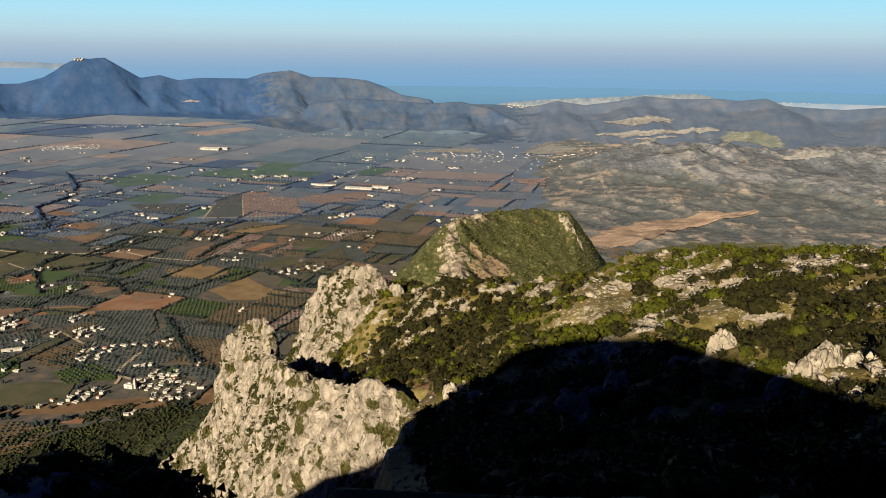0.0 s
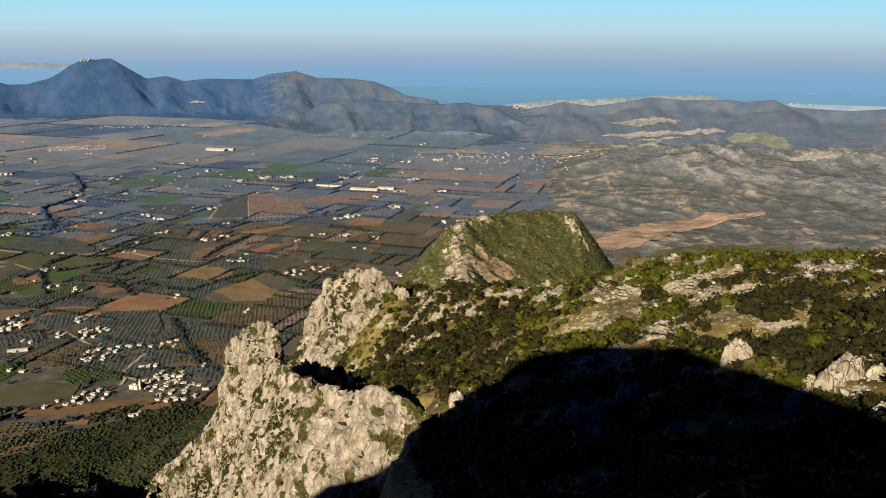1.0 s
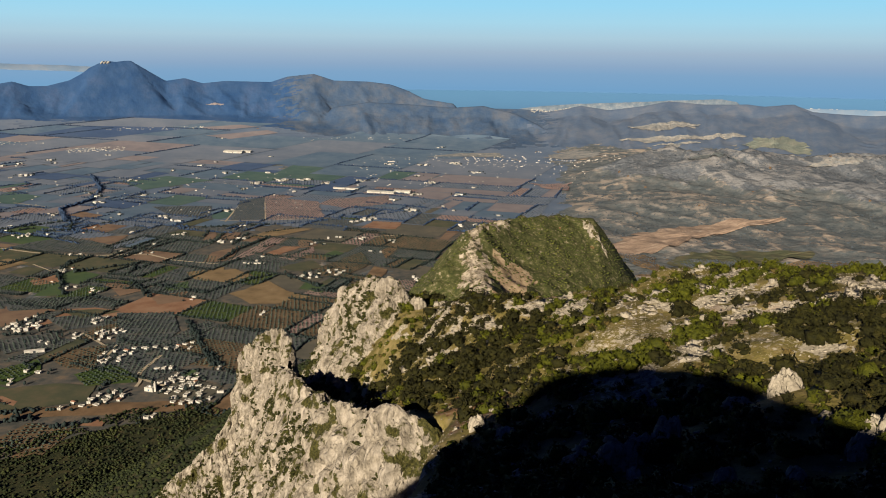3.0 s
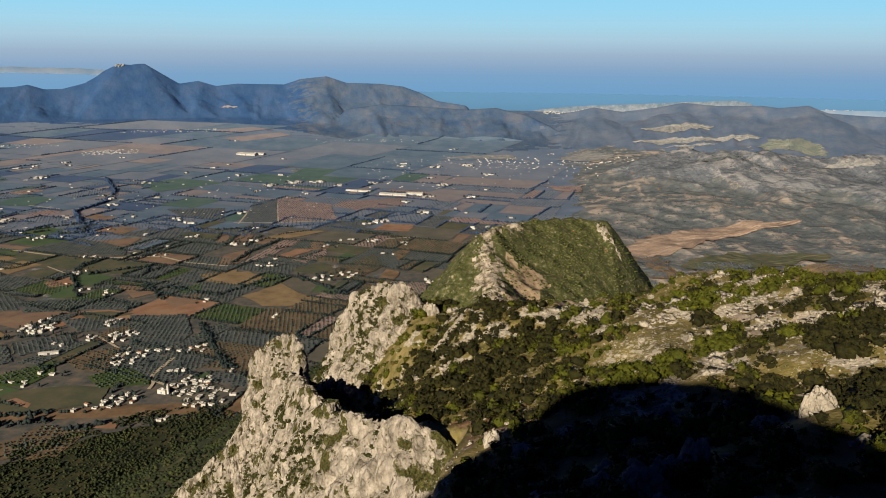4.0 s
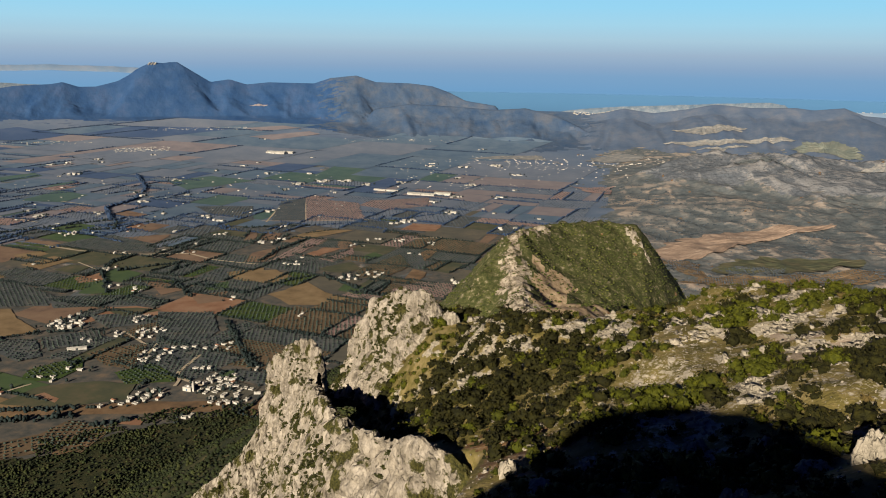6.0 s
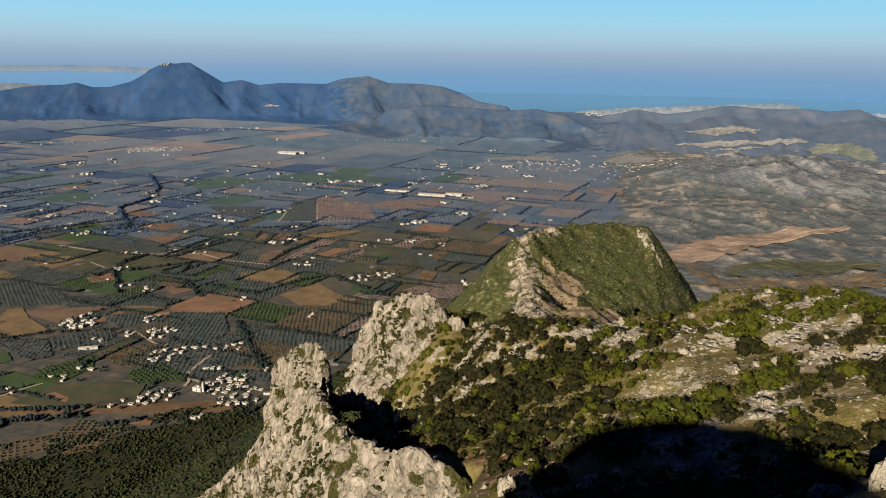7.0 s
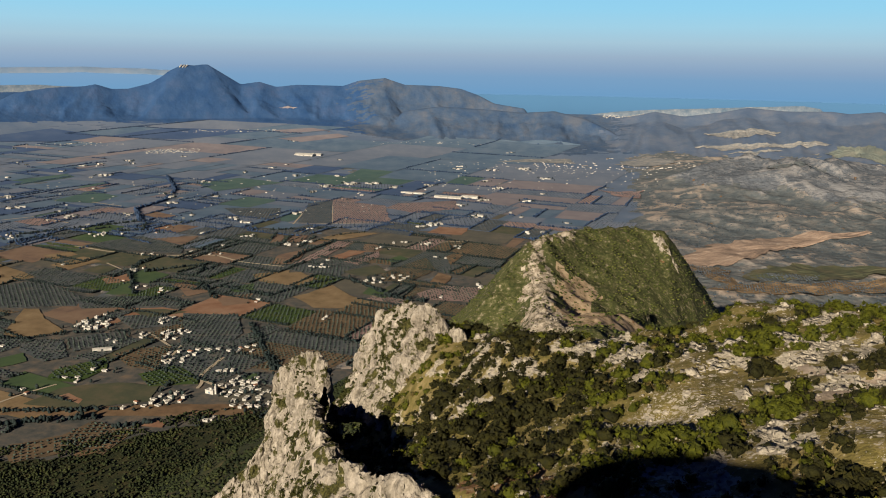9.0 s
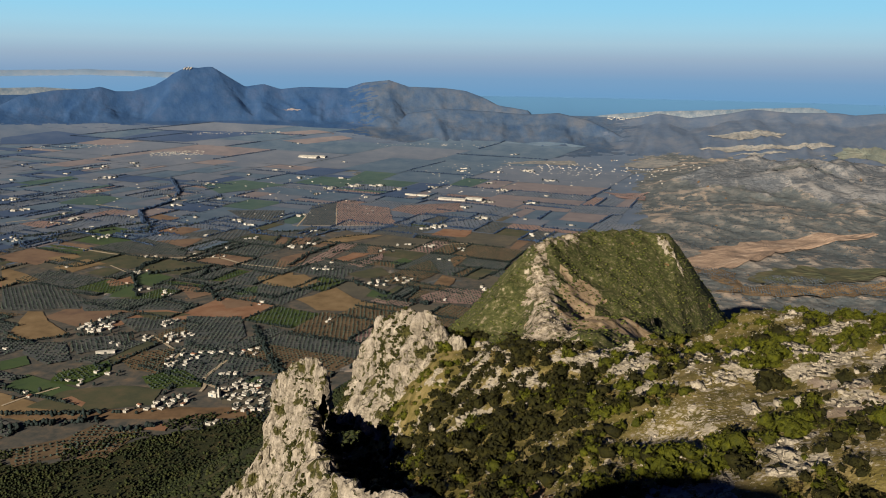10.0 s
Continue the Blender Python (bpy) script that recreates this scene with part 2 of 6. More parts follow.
# ---- materials ----
def mat(name, stops, scale=1.0, detail=8, rough=0.9, bump=0.0, bump_scale=None, wet=None, metal=0.0, island=0.0, streak=0.0, lo=0.32, hi=0.68, drawn=None, grit=0.65):
    """A rough surface: colours along a noise in metres, finer grain over it, and relief."""
    m = bpy.data.materials.new(name)
    m.use_nodes = True
    nt = m.node_tree
    b = nt.nodes["Principled BSDF"]
    geo = nt.nodes.new("ShaderNodeNewGeometry")
    nz = nt.nodes.new("ShaderNodeTexNoise")
    nz.inputs["Scale"].default_value, nz.inputs["Detail"].default_value, nz.inputs["Roughness"].default_value = 1 / scale, detail, grit
    place = geo.outputs["Position"]
    if drawn:
        tilt = nt.nodes.new("ShaderNodeMapping")
        tilt.vector_type = "TEXTURE"
        tilt.inputs["Rotation"].default_value = (0, 0, radians(drawn[0]))
        tilt.inputs["Scale"].default_value = (drawn[1], 1, 1)
        nt.links.new(place, tilt.inputs["Vector"])
        place = tilt.outputs[0]
    nt.links.new(place, nz.inputs["Vector"])
    ramp = nt.nodes.new("ShaderNodeValToRGB")
    nt.links.new(nz.outputs["Fac"], ramp.inputs[0])
    e = ramp.color_ramp.elements
    n = len(stops)
    while len(e) < n:
        e.new(0.5)
    for k, c in enumerate(stops):
        e[k].position = lo + (hi - lo) * k / max(n - 1, 1)
        e[k].color = (*c, 1)
    col = ramp.outputs[0]
    if island:
        hsv = nt.nodes.new("ShaderNodeHueSaturation")
        mr = nt.nodes.new("ShaderNodeMapRange")
        mr.inputs[3].default_value, mr.inputs[4].default_value = 1 - island, 1 + island
        nt.links.new(geo.outputs["Random Per Island"], mr.inputs[0])
        nt.links.new(mr.outputs[0], hsv.inputs["Value"])
        nt.links.new(col, hsv.inputs["Color"])
        col = hsv.outputs[0]
    if streak:
        mp = nt.nodes.new("ShaderNodeVectorMath")
        mp.operation = "MULTIPLY"
        mp.inputs[1].default_value = (0.45, 0.45, 0.07)
        nt.links.new(geo.outputs["Position"], mp.inputs[0])
        n3 = nt.nodes.new("ShaderNodeTexNoise")
        n3.inputs["Scale"].default_value, n3.inputs["Detail"].default_value, n3.inputs["Roughness"].default_value = 1.0, 9, 0.7
        nt.links.new(mp.outputs[0], n3.inputs["Vector"])
        r3 = nt.nodes.new("ShaderNodeMapRange")
        r3.inputs[1].default_value, r3.inputs[2].default_value = 0.36, 0.58
        r3.inputs[3].default_value, r3.inputs[4].default_value = 1 - streak, 1.0
        nt.links.new(n3.outputs["Fac"], r3.inputs[0])
        mx = nt.nodes.new("ShaderNodeHueSaturation")
        nt.links.new(r3.outputs[0], mx.inputs["Value"])
        nt.links.new(col, mx.inputs["Color"])
        col = mx.outputs[0]
    nt.links.new(col, b.inputs["Base Color"])
    b.inputs["Roughness"].default_value = rough
    b.inputs["Metallic"].default_value = metal
    b.inputs["Specular IOR Level"].default_value = 0.2
    if bump:
        n2 = nt.nodes.new("ShaderNodeTexNoise")
        n2.inputs["Scale"].default_value, n2.inputs["Detail"].default_value = 1 / (bump_scale or scale), 10
        nt.links.new(geo.outputs["Position"], n2.inputs["Vector"])
        bp = nt.nodes.new("ShaderNodeBump")
        bp.inputs["Strength"].default_value, bp.inputs["Distance"].default_value = 1.0, bump
        nt.links.new(n2.outputs["Fac"], bp.inputs["Height"])
        nt.links.new(bp.outputs[0], b.inputs["Normal"])
    return m


def stony_turf():
    """Thin olive turf with pale stones of two sizes breaking through it in patches."""
    m = mat("stony_turf", [(0.0626, 0.0562, 0.0147), (0.1274, 0.1058, 0.0336), (0.2106, 0.1674, 0.0788)], 4.5, 14, bump=0.25, bump_scale=0.6, lo=0.34, hi=0.66)
    nt = m.node_tree
    b = nt.nodes["Principled BSDF"]
    turf = b.inputs["Base Color"].links[0].from_socket
    geo = nt.nodes.new("ShaderNodeNewGeometry")
    cover = nt.nodes.new("ShaderNodeAttribute")
    cover.attribute_name = "stony"
    wob = nt.nodes.new("ShaderNodeTexNoise")
    wob.inputs["Scale"].default_value, wob.inputs["Detail"].default_value = 0.9, 4
    nt.links.new(geo.outputs["Position"], wob.inputs["Vector"])
    off = nt.nodes.new("ShaderNodeVectorMath")
    off.operation = "MULTIPLY_ADD"
    off.inputs[1].default_value = (1.6, 1.6, 1.6)
    nt.links.new(wob.outputs["Color"], off.inputs[0])
    nt.links.new(geo.outputs["Position"], off.inputs[2])
    mask = None
    for size, lo in ((1.3, 0.80), (0.45, 0.66)):
        cells = nt.nodes.new("ShaderNodeTexVoronoi")
        cells.inputs["Scale"].default_value = 1 / size
        nt.links.new(off.outputs[0], cells.inputs["Vector"])
        want = nt.nodes.new("ShaderNodeMapRange")      # how large the stones are where the ground is stony
        want.inputs[1].default_value, want.inputs[2].default_value = 0.0, 0.7
        want.inputs[3].default_value, want.inputs[4].default_value = 0.10, lo
        nt.links.new(cover.outputs["Fac"], want.inputs[0])
        less = nt.nodes.new("ShaderNodeMath")
        less.operation = "SUBTRACT"
        nt.links.new(want.outputs[0], less.inputs[0])
        nt.links.new(cells.outputs["Distance"], less.inputs[1])
        sharp = nt.nodes.new("ShaderNodeMath")
        sharp.operation, sharp.use_clamp = "MULTIPLY", True
        sharp.inputs[1].default_value = 7
        nt.links.new(less.outputs[0], sharp.inputs[0])
        if mask is None:
            mask = sharp.outputs[0]
        else:
            top = nt.nodes.new("ShaderNodeMath")
            top.operation = "MAXIMUM"
            nt.links.new(mask, top.inputs[0])
            nt.links.new(sharp.outputs[0], top.inputs[1])
            mask = top.outputs[0]
    tone = nt.nodes.new("ShaderNodeValToRGB")
    tone.color_ramp.elements[0].position, tone.color_ramp.elements[0].color = 0.3, (0.22, 0.195, 0.155, 1)
    tone.color_ramp.elements[1].position, tone.color_ramp.elements[1].color = 0.7, (0.40, 0.365, 0.305, 1)
    nt.links.new(wob.outputs["Fac"], tone.inputs[0])
    mix = nt.nodes.new("ShaderNodeMix")
    mix.data_type = "RGBA"
    nt.links.new(mask, mix.inputs["Factor"])
    nt.links.new(turf, mix.inputs["A"])
    nt.links.new(tone.outputs[0], mix.inputs["B"])
    nt.links.new(mix.outputs["Result"], b.inputs["Base Color"])
    return m


M_SLOPE = stony_turf()
M_BARE = mat("bare_hill_soil", [(0.054, 0.0473, 0.0208), (0.18, 0.1333, 0.0864), (0.243, 0.1849, 0.124), (0.297, 0.2365, 0.168)], 7, 13, lo=0.34, hi=0.62)
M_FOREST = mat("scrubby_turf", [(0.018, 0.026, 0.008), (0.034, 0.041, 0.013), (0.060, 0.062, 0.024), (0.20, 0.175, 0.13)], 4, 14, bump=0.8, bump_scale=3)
# ground of the outer plain, blued to stand in for haze
M_PLAIN = mat("hazed_farmland", [(0.066, 0.098, 0.1618), (0.0857, 0.116, 0.1772), (0.1125, 0.136, 0.19)], 160, 12)
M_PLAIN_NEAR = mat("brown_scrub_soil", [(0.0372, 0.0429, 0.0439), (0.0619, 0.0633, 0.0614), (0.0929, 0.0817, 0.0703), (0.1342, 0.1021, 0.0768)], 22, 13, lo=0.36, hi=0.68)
# eastern clay and rock, cooled somewhat for haze
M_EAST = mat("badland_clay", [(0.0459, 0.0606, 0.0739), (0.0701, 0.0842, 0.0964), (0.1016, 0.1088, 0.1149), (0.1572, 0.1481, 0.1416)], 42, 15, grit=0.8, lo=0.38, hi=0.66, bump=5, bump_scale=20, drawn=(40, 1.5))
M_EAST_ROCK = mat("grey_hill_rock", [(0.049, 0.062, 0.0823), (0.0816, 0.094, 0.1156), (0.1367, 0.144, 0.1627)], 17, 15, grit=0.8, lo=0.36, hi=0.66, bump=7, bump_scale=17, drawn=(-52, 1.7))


def clay_spurs(m, stops, size, lo, hi, share):
    """Bare clay on the spurs between gullies, broken up by noise."""
    nt = m.node_tree
    b = nt.nodes["Principled BSDF"]
    scrub = b.inputs["Base Color"].links[0].from_socket
    geo = nt.nodes.new("ShaderNodeNewGeometry")
    at = nt.nodes.new("ShaderNodeAttribute")
    at.attribute_name = "bare"
    nz = nt.nodes.new("ShaderNodeTexNoise")
    nz.inputs["Scale"].default_value, nz.inputs["Detail"].default_value, nz.inputs["Roughness"].default_value = 1 / size, 12, 0.75
    nt.links.new(geo.outputs["Position"], nz.inputs["Vector"])
    add = nt.nodes.new("ShaderNodeMath")
    add.operation = "MULTIPLY_ADD"
    add.inputs[1].default_value = share
    nt.links.new(at.outputs["Fac"], add.inputs[0])
    nt.links.new(nz.outputs["Fac"], add.inputs[2])
    mr = nt.nodes.new("ShaderNodeMapRange")
    mr.inputs[1].default_value, mr.inputs[2].default_value = lo, hi
    nt.links.new(add.outputs[0], mr.inputs[0])
    tone = nt.nodes.new("ShaderNodeValToRGB")
    tone.color_ramp.elements[0].position, tone.color_ramp.elements[0].color = 0.38, (*stops[0], 1)
    tone.color_ramp.elements[1].position, tone.color_ramp.elements[1].color = 0.62, (*stops[1], 1)
    n2 = nt.nodes.new("ShaderNodeTexNoise")
    n2.inputs["Scale"].default_value, n2.inputs["Detail"].default_value = 1 / 320, 6
    nt.links.new(geo.outputs["Position"], n2.inputs["Vector"])
    nt.links.new(n2.outputs["Fac"], tone.inputs[0])
    mix = nt.nodes.new("ShaderNodeMix")
    mix.data_type = "RGBA"
    nt.links.new(mr.outputs[0], mix.inputs["Factor"])
    nt.links.new(scrub, mix.inputs["A"])
    nt.links.new(tone.outputs[0], mix.inputs["B"])
    nt.links.new(mix.outputs["Result"], b.inputs["Base Color"])


clay_spurs(M_EAST, ((0.19, 0.18, 0.175), (0.30, 0.245, 0.205)), 45, 0.69, 0.84, 0.34)
clay_spurs(M_EAST_ROCK, ((0.155, 0.165, 0.185), (0.22, 0.215, 0.22)), 22, 0.66, 0.80, 0.36)
# ranges: the blue of distance haze is painted into the maquis colours
M_EAST_RANGE = mat("hazed_east_maquis", [(0.0468, 0.0749, 0.1345), (0.0666, 0.0922, 0.1455), (0.099, 0.1133, 0.1522)], 110, 14, grit=0.72, lo=0.36, hi=0.68)
M_RANGE = mat("hazed_maquis_range", [(0.012, 0.043, 0.124), (0.021, 0.055, 0.136), (0.034, 0.064, 0.142)], 95, 14, lo=0.34, hi=0.68, grit=0.7, bump=8, bump_scale=55)
M_RANGE_NEAR = mat("hazed_near_range", [(0.022, 0.050, 0.112), (0.040, 0.066, 0.118), (0.066, 0.082, 0.118)], 95, 14, lo=0.34, hi=0.66, grit=0.7, bump=8, bump_scale=55)
M_SEA = mat("sea", [(0.046, 0.122, 0.245), (0.05, 0.132, 0.26)], 900, 3, rough=0.8)
M_ROCK = mat("limestone", [(0.1225, 0.107, 0.0869), (0.2352, 0.21, 0.1749), (0.3087, 0.28, 0.2438)], 3.0, 15, bump=0.45, bump_scale=0.7, streak=0.5, lo=0.34, hi=0.60)
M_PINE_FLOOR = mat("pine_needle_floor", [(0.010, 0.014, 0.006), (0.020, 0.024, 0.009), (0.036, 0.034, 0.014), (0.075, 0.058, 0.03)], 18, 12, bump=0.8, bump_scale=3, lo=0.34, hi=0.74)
M_RUSTY = mat("rusty_soil", [(0.060, 0.034, 0.014), (0.125, 0.070, 0.032), (0.185, 0.120, 0.068), (0.30, 0.25, 0.19)], 2.2, 14, bump=0.3, bump_scale=0.5, lo=0.34, hi=0.68)
M_WORN = mat("worn_pink_soil", [(0.20, 0.16, 0.12), (0.29, 0.235, 0.185), (0.35, 0.30, 0.25)], 3, 13, bump=0.2, bump_scale=0.4)
M_HILL_ROCK = mat("weathered_hill_rock", [(0.0301, 0.0327, 0.0141), (0.1376, 0.1161, 0.088), (0.2322, 0.2021, 0.1628), (0.3096, 0.2752, 0.2332)], 6, 14, bump=1.5, bump_scale=4, lo=0.38, hi=0.60)


def cracked(m, size, deep):
    """Adds a net of clefts to the relief of a rock."""
    nt = m.node_tree
    b = nt.nodes["Principled BSDF"]
    under = b.inputs["Normal"].links[0].from_socket
    geo = nt.nodes.new("ShaderNodeNewGeometry")
    wob = nt.nodes.new("ShaderNodeTexNoise")
    wob.inputs["Scale"].default_value, wob.inputs["Detail"].default_value = 0.6, 5
    nt.links.new(geo.outputs["Position"], wob.inputs["Vector"])
    off = nt.nodes.new("ShaderNodeVectorMath")
    off.operation = "MULTIPLY_ADD"
    off.inputs[1].default_value = (2.2, 2.2, 2.2)
    nt.links.new(wob.outputs["Color"], off.inputs[0])
    nt.links.new(geo.outputs["Position"], off.inputs[2])
    flat = nt.nodes.new("ShaderNodeVectorMath")
    flat.operation = "MULTIPLY"
    flat.inputs[1].default_value = (1, 1, 0.55)
    nt.links.new(off.outputs[0], flat.inputs[0])
    cells = nt.nodes.new("ShaderNodeTexVoronoi")
    cells.feature = "DISTANCE_TO_EDGE"
    cells.inputs["Scale"].default_value = 1 / size
    nt.links.new(flat.outputs[0], cells.inputs["Vector"])
    cap = nt.nodes.new("ShaderNodeMapRange")
    cap.inputs[2].default_value = 0.16
    nt.links.new(cells.outputs["Distance"], cap.inputs[0])
    bp = nt.nodes.new("ShaderNodeBump")
    bp.inputs["Strength"].default_value, bp.inputs["Distance"].default_value = 1.0, deep
    nt.links.new(cap.outputs[0], bp.inputs["Height"])
    nt.links.new(under, bp.inputs["Normal"])
    nt.links.new(bp.outputs[0], b.inputs["Normal"])


cracked(M_ROCK, 2.6, 0.26)


def grown_over(m, size, lo, hi):
    """Turf and moss in ragged patches over a rock."""
    nt = m.node_tree
    b = nt.nodes["Principled BSDF"]
    rock = b.inputs["Base Color"].links[0].from_socket
    geo = nt.nodes.new("ShaderNodeNewGeometry")
    nz = nt.nodes.new("ShaderNodeTexNoise")
    nz.inputs["Scale"].default_value, nz.inputs["Detail"].default_value, nz.inputs["Roughness"].default_value = 1 / size, 12, 0.68
    nt.links.new(geo.outputs["Position"], nz.inputs["Vector"])
    mr = nt.nodes.new("ShaderNodeMapRange")
    mr.inputs[1].default_value, mr.inputs[2].default_value = lo, hi
    nt.links.new(nz.outputs["Fac"], mr.inputs[0])
    fine = nt.nodes.new("ShaderNodeTexNoise")
    fine.inputs["Scale"].default_value, fine.inputs["Detail"].default_value = 2.2, 8
    nt.links.new(geo.outputs["Position"], fine.inputs["Vector"])
    tone = nt.nodes.new("ShaderNodeValToRGB")
    tone.color_ramp.elements[0].position, tone.color_ramp.elements[0].color = 0.36, (0.016, 0.018, 0.004, 1)
    tone.color_ramp.elements[1].position, tone.color_ramp.elements[1].color = 0.66, (0.060, 0.056, 0.016, 1)
    nt.links.new(fine.outputs["Fac"], tone.inputs[0])
    mix = nt.nodes.new("ShaderNodeMix")
    mix.data_type = "RGBA"
    nt.links.new(mr.outputs[0], mix.inputs["Factor"])
    nt.links.new(rock, mix.inputs["A"])
    nt.links.new(tone.outputs[0], mix.inputs["B"])
    nt.links.new(mix.outputs["Result"], b.inputs["Base Color"])


grown_over(M_ROCK, 7.0, 0.535, 0.565)


def link_mesh(name, verts, faces, mats, parent=None, index=None, smooth=False):
    me = bpy.data.meshes.new(name)
    me.from_pydata(verts, [], faces)
    for m in (mats if isinstance(mats, (list, tuple)) else [mats]):
        me.materials.append(m)
    if index is not None:
        me.polygons.foreach_set("material_index", np.asarray(index, np.int32))
    if smooth:
        me.polygons.foreach_set("use_smooth", np.ones(len(me.polygons), bool))
    ob = new(name, me)
    ob.parent = parent
    return ob


def wood_edge(x):
    """How far north the pine wood reaches on the foot of the mountain."""
    return np.interp(x, (-760, -625, -570, -525, -472, -390, -250), (845, 874, 902, 953, 1003, 1034, 1040))


def bare_bowl(x, y):
    """The bare hollow in the flank of the flat-topped hill, and the bare saddle below it."""
    hollow = np.exp(-((x - 34) / 25) ** 2 - ((y - 758) / 52) ** 2)
    saddle = np.exp(-((x - 52) / 50) ** 2 - ((y - 690) / 44) ** 2)
    terrace = 0.62 * np.exp(-((x - 46) / 34) ** 2 - ((y - 832) / 8) ** 2)
    return np.maximum(np.maximum(hollow, saddle), terrace)


def karst(x, y):
    """Bare limestone pavement: ragged patches on the brow and fewer below it, 0 to 1."""
    brow = np.exp(-((y - 236 + 1.3 * np.clip(x - 18, 0, 60)) / 38) ** 2) * np.clip((x + 30) / 20, 0, 1)
    wx, wy = 2.5 * value_noise(x / 4, y / 4, 66), 2.5 * value_noise(x / 4 + 7, y / 4, 67)
    n = fractal(x + wx, y * 0.8 + wy, 3.9, 3, 61) + 0.22 * fractal(x, y, 24, 2, 62)
    return np.clip((n - 0.58 + 0.72 * brow) * 2.8, 0, 1)


def grazed(x, y):
    """The dry grazed turf in the middle of the slope, 0 to 1."""
    u, v = (x - 25) * 0.8 - (y - 167) * 0.6, (x - 25) * 0.6 + (y - 167) * 0.8
    return np.exp(-(u / 10) ** 2 - (v / 17) ** 2)


def clearing(x, y):
    """Open rusty soil between the cliff's near end and the thicket, 0 to 1."""
    return np.exp(-((x + 1 + 0.25 * (y - 150)) / 8) ** 2 - ((y - 150) / 19) ** 2)


def lawn(x, y):
    """The one smooth patch of green turf near the brow, 0 to 1."""
    return np.exp(-((x - 34.5) / 5) ** 2 - ((y - 190) / 8) ** 2)


def worn_patches(x, y):
    """Two flat patches worn bare, 0 to 1."""
    a = np.exp(-((x - 50.6 + 0.25 * (y - 173)) / 1.7) ** 4 - ((y - 173) / 7.5) ** 4)
    b = np.exp(-((x - 49.5 - 1.3 * (y - 160)) / 4.5) ** 4 - ((y - 160) / 3.2) ** 4)
    return np.maximum(a, b)


# ---- the ground, one sheet from the summit to the horizon ----
def build_ground():
    az = np.concatenate([np.linspace(-180, -88, 75)[:-1], np.linspace(-88, -40, 16)[:-1], np.linspace(-40, 38, 520), np.linspace(38, 150, 30)[1:-1], np.linspace(150, 180, 25)[:-1]])
    rad = np.concatenate([np.geomspace(3, 60, 64)[:-1], np.arange(60, 360, 1.6), np.geomspace(360, 1300, 290), np.geomspace(1310, 3000, 190), np.geomspace(3015, 9000, 150),
                          np.geomspace(9200, 11600, 14)])
    A, R = np.meshgrid(np.radians(az), rad)
    px, py = EYE_X + R * np.sin(A), EYE_Y + R * np.cos(A)
    X, Y, Z = land(px.ravel(), py.ravel())
    verts = np.stack([X, Y, Z], 1).tolist()
    nr, na = A.shape
    i = np.arange(nr * na).reshape(nr, na)
    j = np.roll(i, -1, axis=1)
    quads = np.stack([i[:-1].ravel(), j[:-1].ravel(), j[1:].ravel(), i[1:].ravel()], 1)[:, ::-1]
    # kind of ground by place
    cx, cy = px[:-1].ravel(), py[:-1].ravel()
    ms, pl = massif(cx, cy), plain(cx, cy)
    z = height(cx, cy)
    r = R[:-1].ravel()
    edge = 40 * fractal(cx, cy, 90, 3, 8)
    XX, YY, ZZ = X.reshape(nr, na)[:-1].ravel(), Y.reshape(nr, na)[:-1].ravel(), Z.reshape(nr, na)[:-1].ravel()
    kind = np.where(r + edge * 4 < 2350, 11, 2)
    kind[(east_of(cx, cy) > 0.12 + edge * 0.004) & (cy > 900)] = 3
    kind[(cx > 110 + edge) & (cy > 900) & (cy < 1750)] = 3
    kind[(ms > pl + 14 + edge * 0.25) & ((cy < 980) | (ms > 70)) & ((cx > -150) | (cy < wood_edge(cx) + edge * 0.4))] = 1
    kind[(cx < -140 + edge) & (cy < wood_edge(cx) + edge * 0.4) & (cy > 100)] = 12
    kind[(kind == 3) & (pl > 58 + edge * 0.3)] = 6
    kind[(kind == 3) & (r > 4600)] = 8
    kind[(z > 325) & (cy < 700)] = 0
    kind[(bare_bowl(cx, cy) + 0.30 * fractal(cx, cy, 16, 4, 14) > 0.45) & (cy > 440) & (cy < 800)] = 7
    spine = ridge(cx, cy, [(36, 880, 0), (14, 852, 0), (-6, 826, 0), (-1, 770, 0), (4, 690, 0), (8, 600, 0)], 1, 1) + 8 * fractal(cx, cy, 11, 4, 15) + 3
    kind[(spine > -2.5 - 0.045 * np.clip(826 - cy, 0, 230)) & (cy > 600) & (cx < 34)] = 10
    kind[(clearing(cx, cy) + 0.35 * fractal(cx, cy, 5, 3, 81) > 0.45) & (left_of_cliff(cx, cy) < -1)] = 13
    kind[worn_patches(cx, cy) + 0.2 * fractal(cx, cy, 4, 3, 82) > 0.5] = 14
    turn = np.degrees(A[:-1].ravel()) + edge * 0.03
    foot = np.interp(turn, (-40, -17, -11.6, -5.7, 0, 4.6, 5, 40), (6800, 6100, 5150, 4330, 4330, 4500, 4600, 4600)) + 4 * edge
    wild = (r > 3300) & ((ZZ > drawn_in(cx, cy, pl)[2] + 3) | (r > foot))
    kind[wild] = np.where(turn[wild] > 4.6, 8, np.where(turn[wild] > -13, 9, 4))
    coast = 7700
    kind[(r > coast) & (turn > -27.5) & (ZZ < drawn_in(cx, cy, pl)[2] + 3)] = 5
    centre = len(verts)
    verts.append((EYE_X, EYE_Y, float(land([EYE_X], [EYE_Y])[2][0])))
    faces = quads.tolist() + [(int(j[0, k]), int(i[0, k]), centre) for k in range(na)]
    kind = np.concatenate([kind, np.zeros(na, int)])
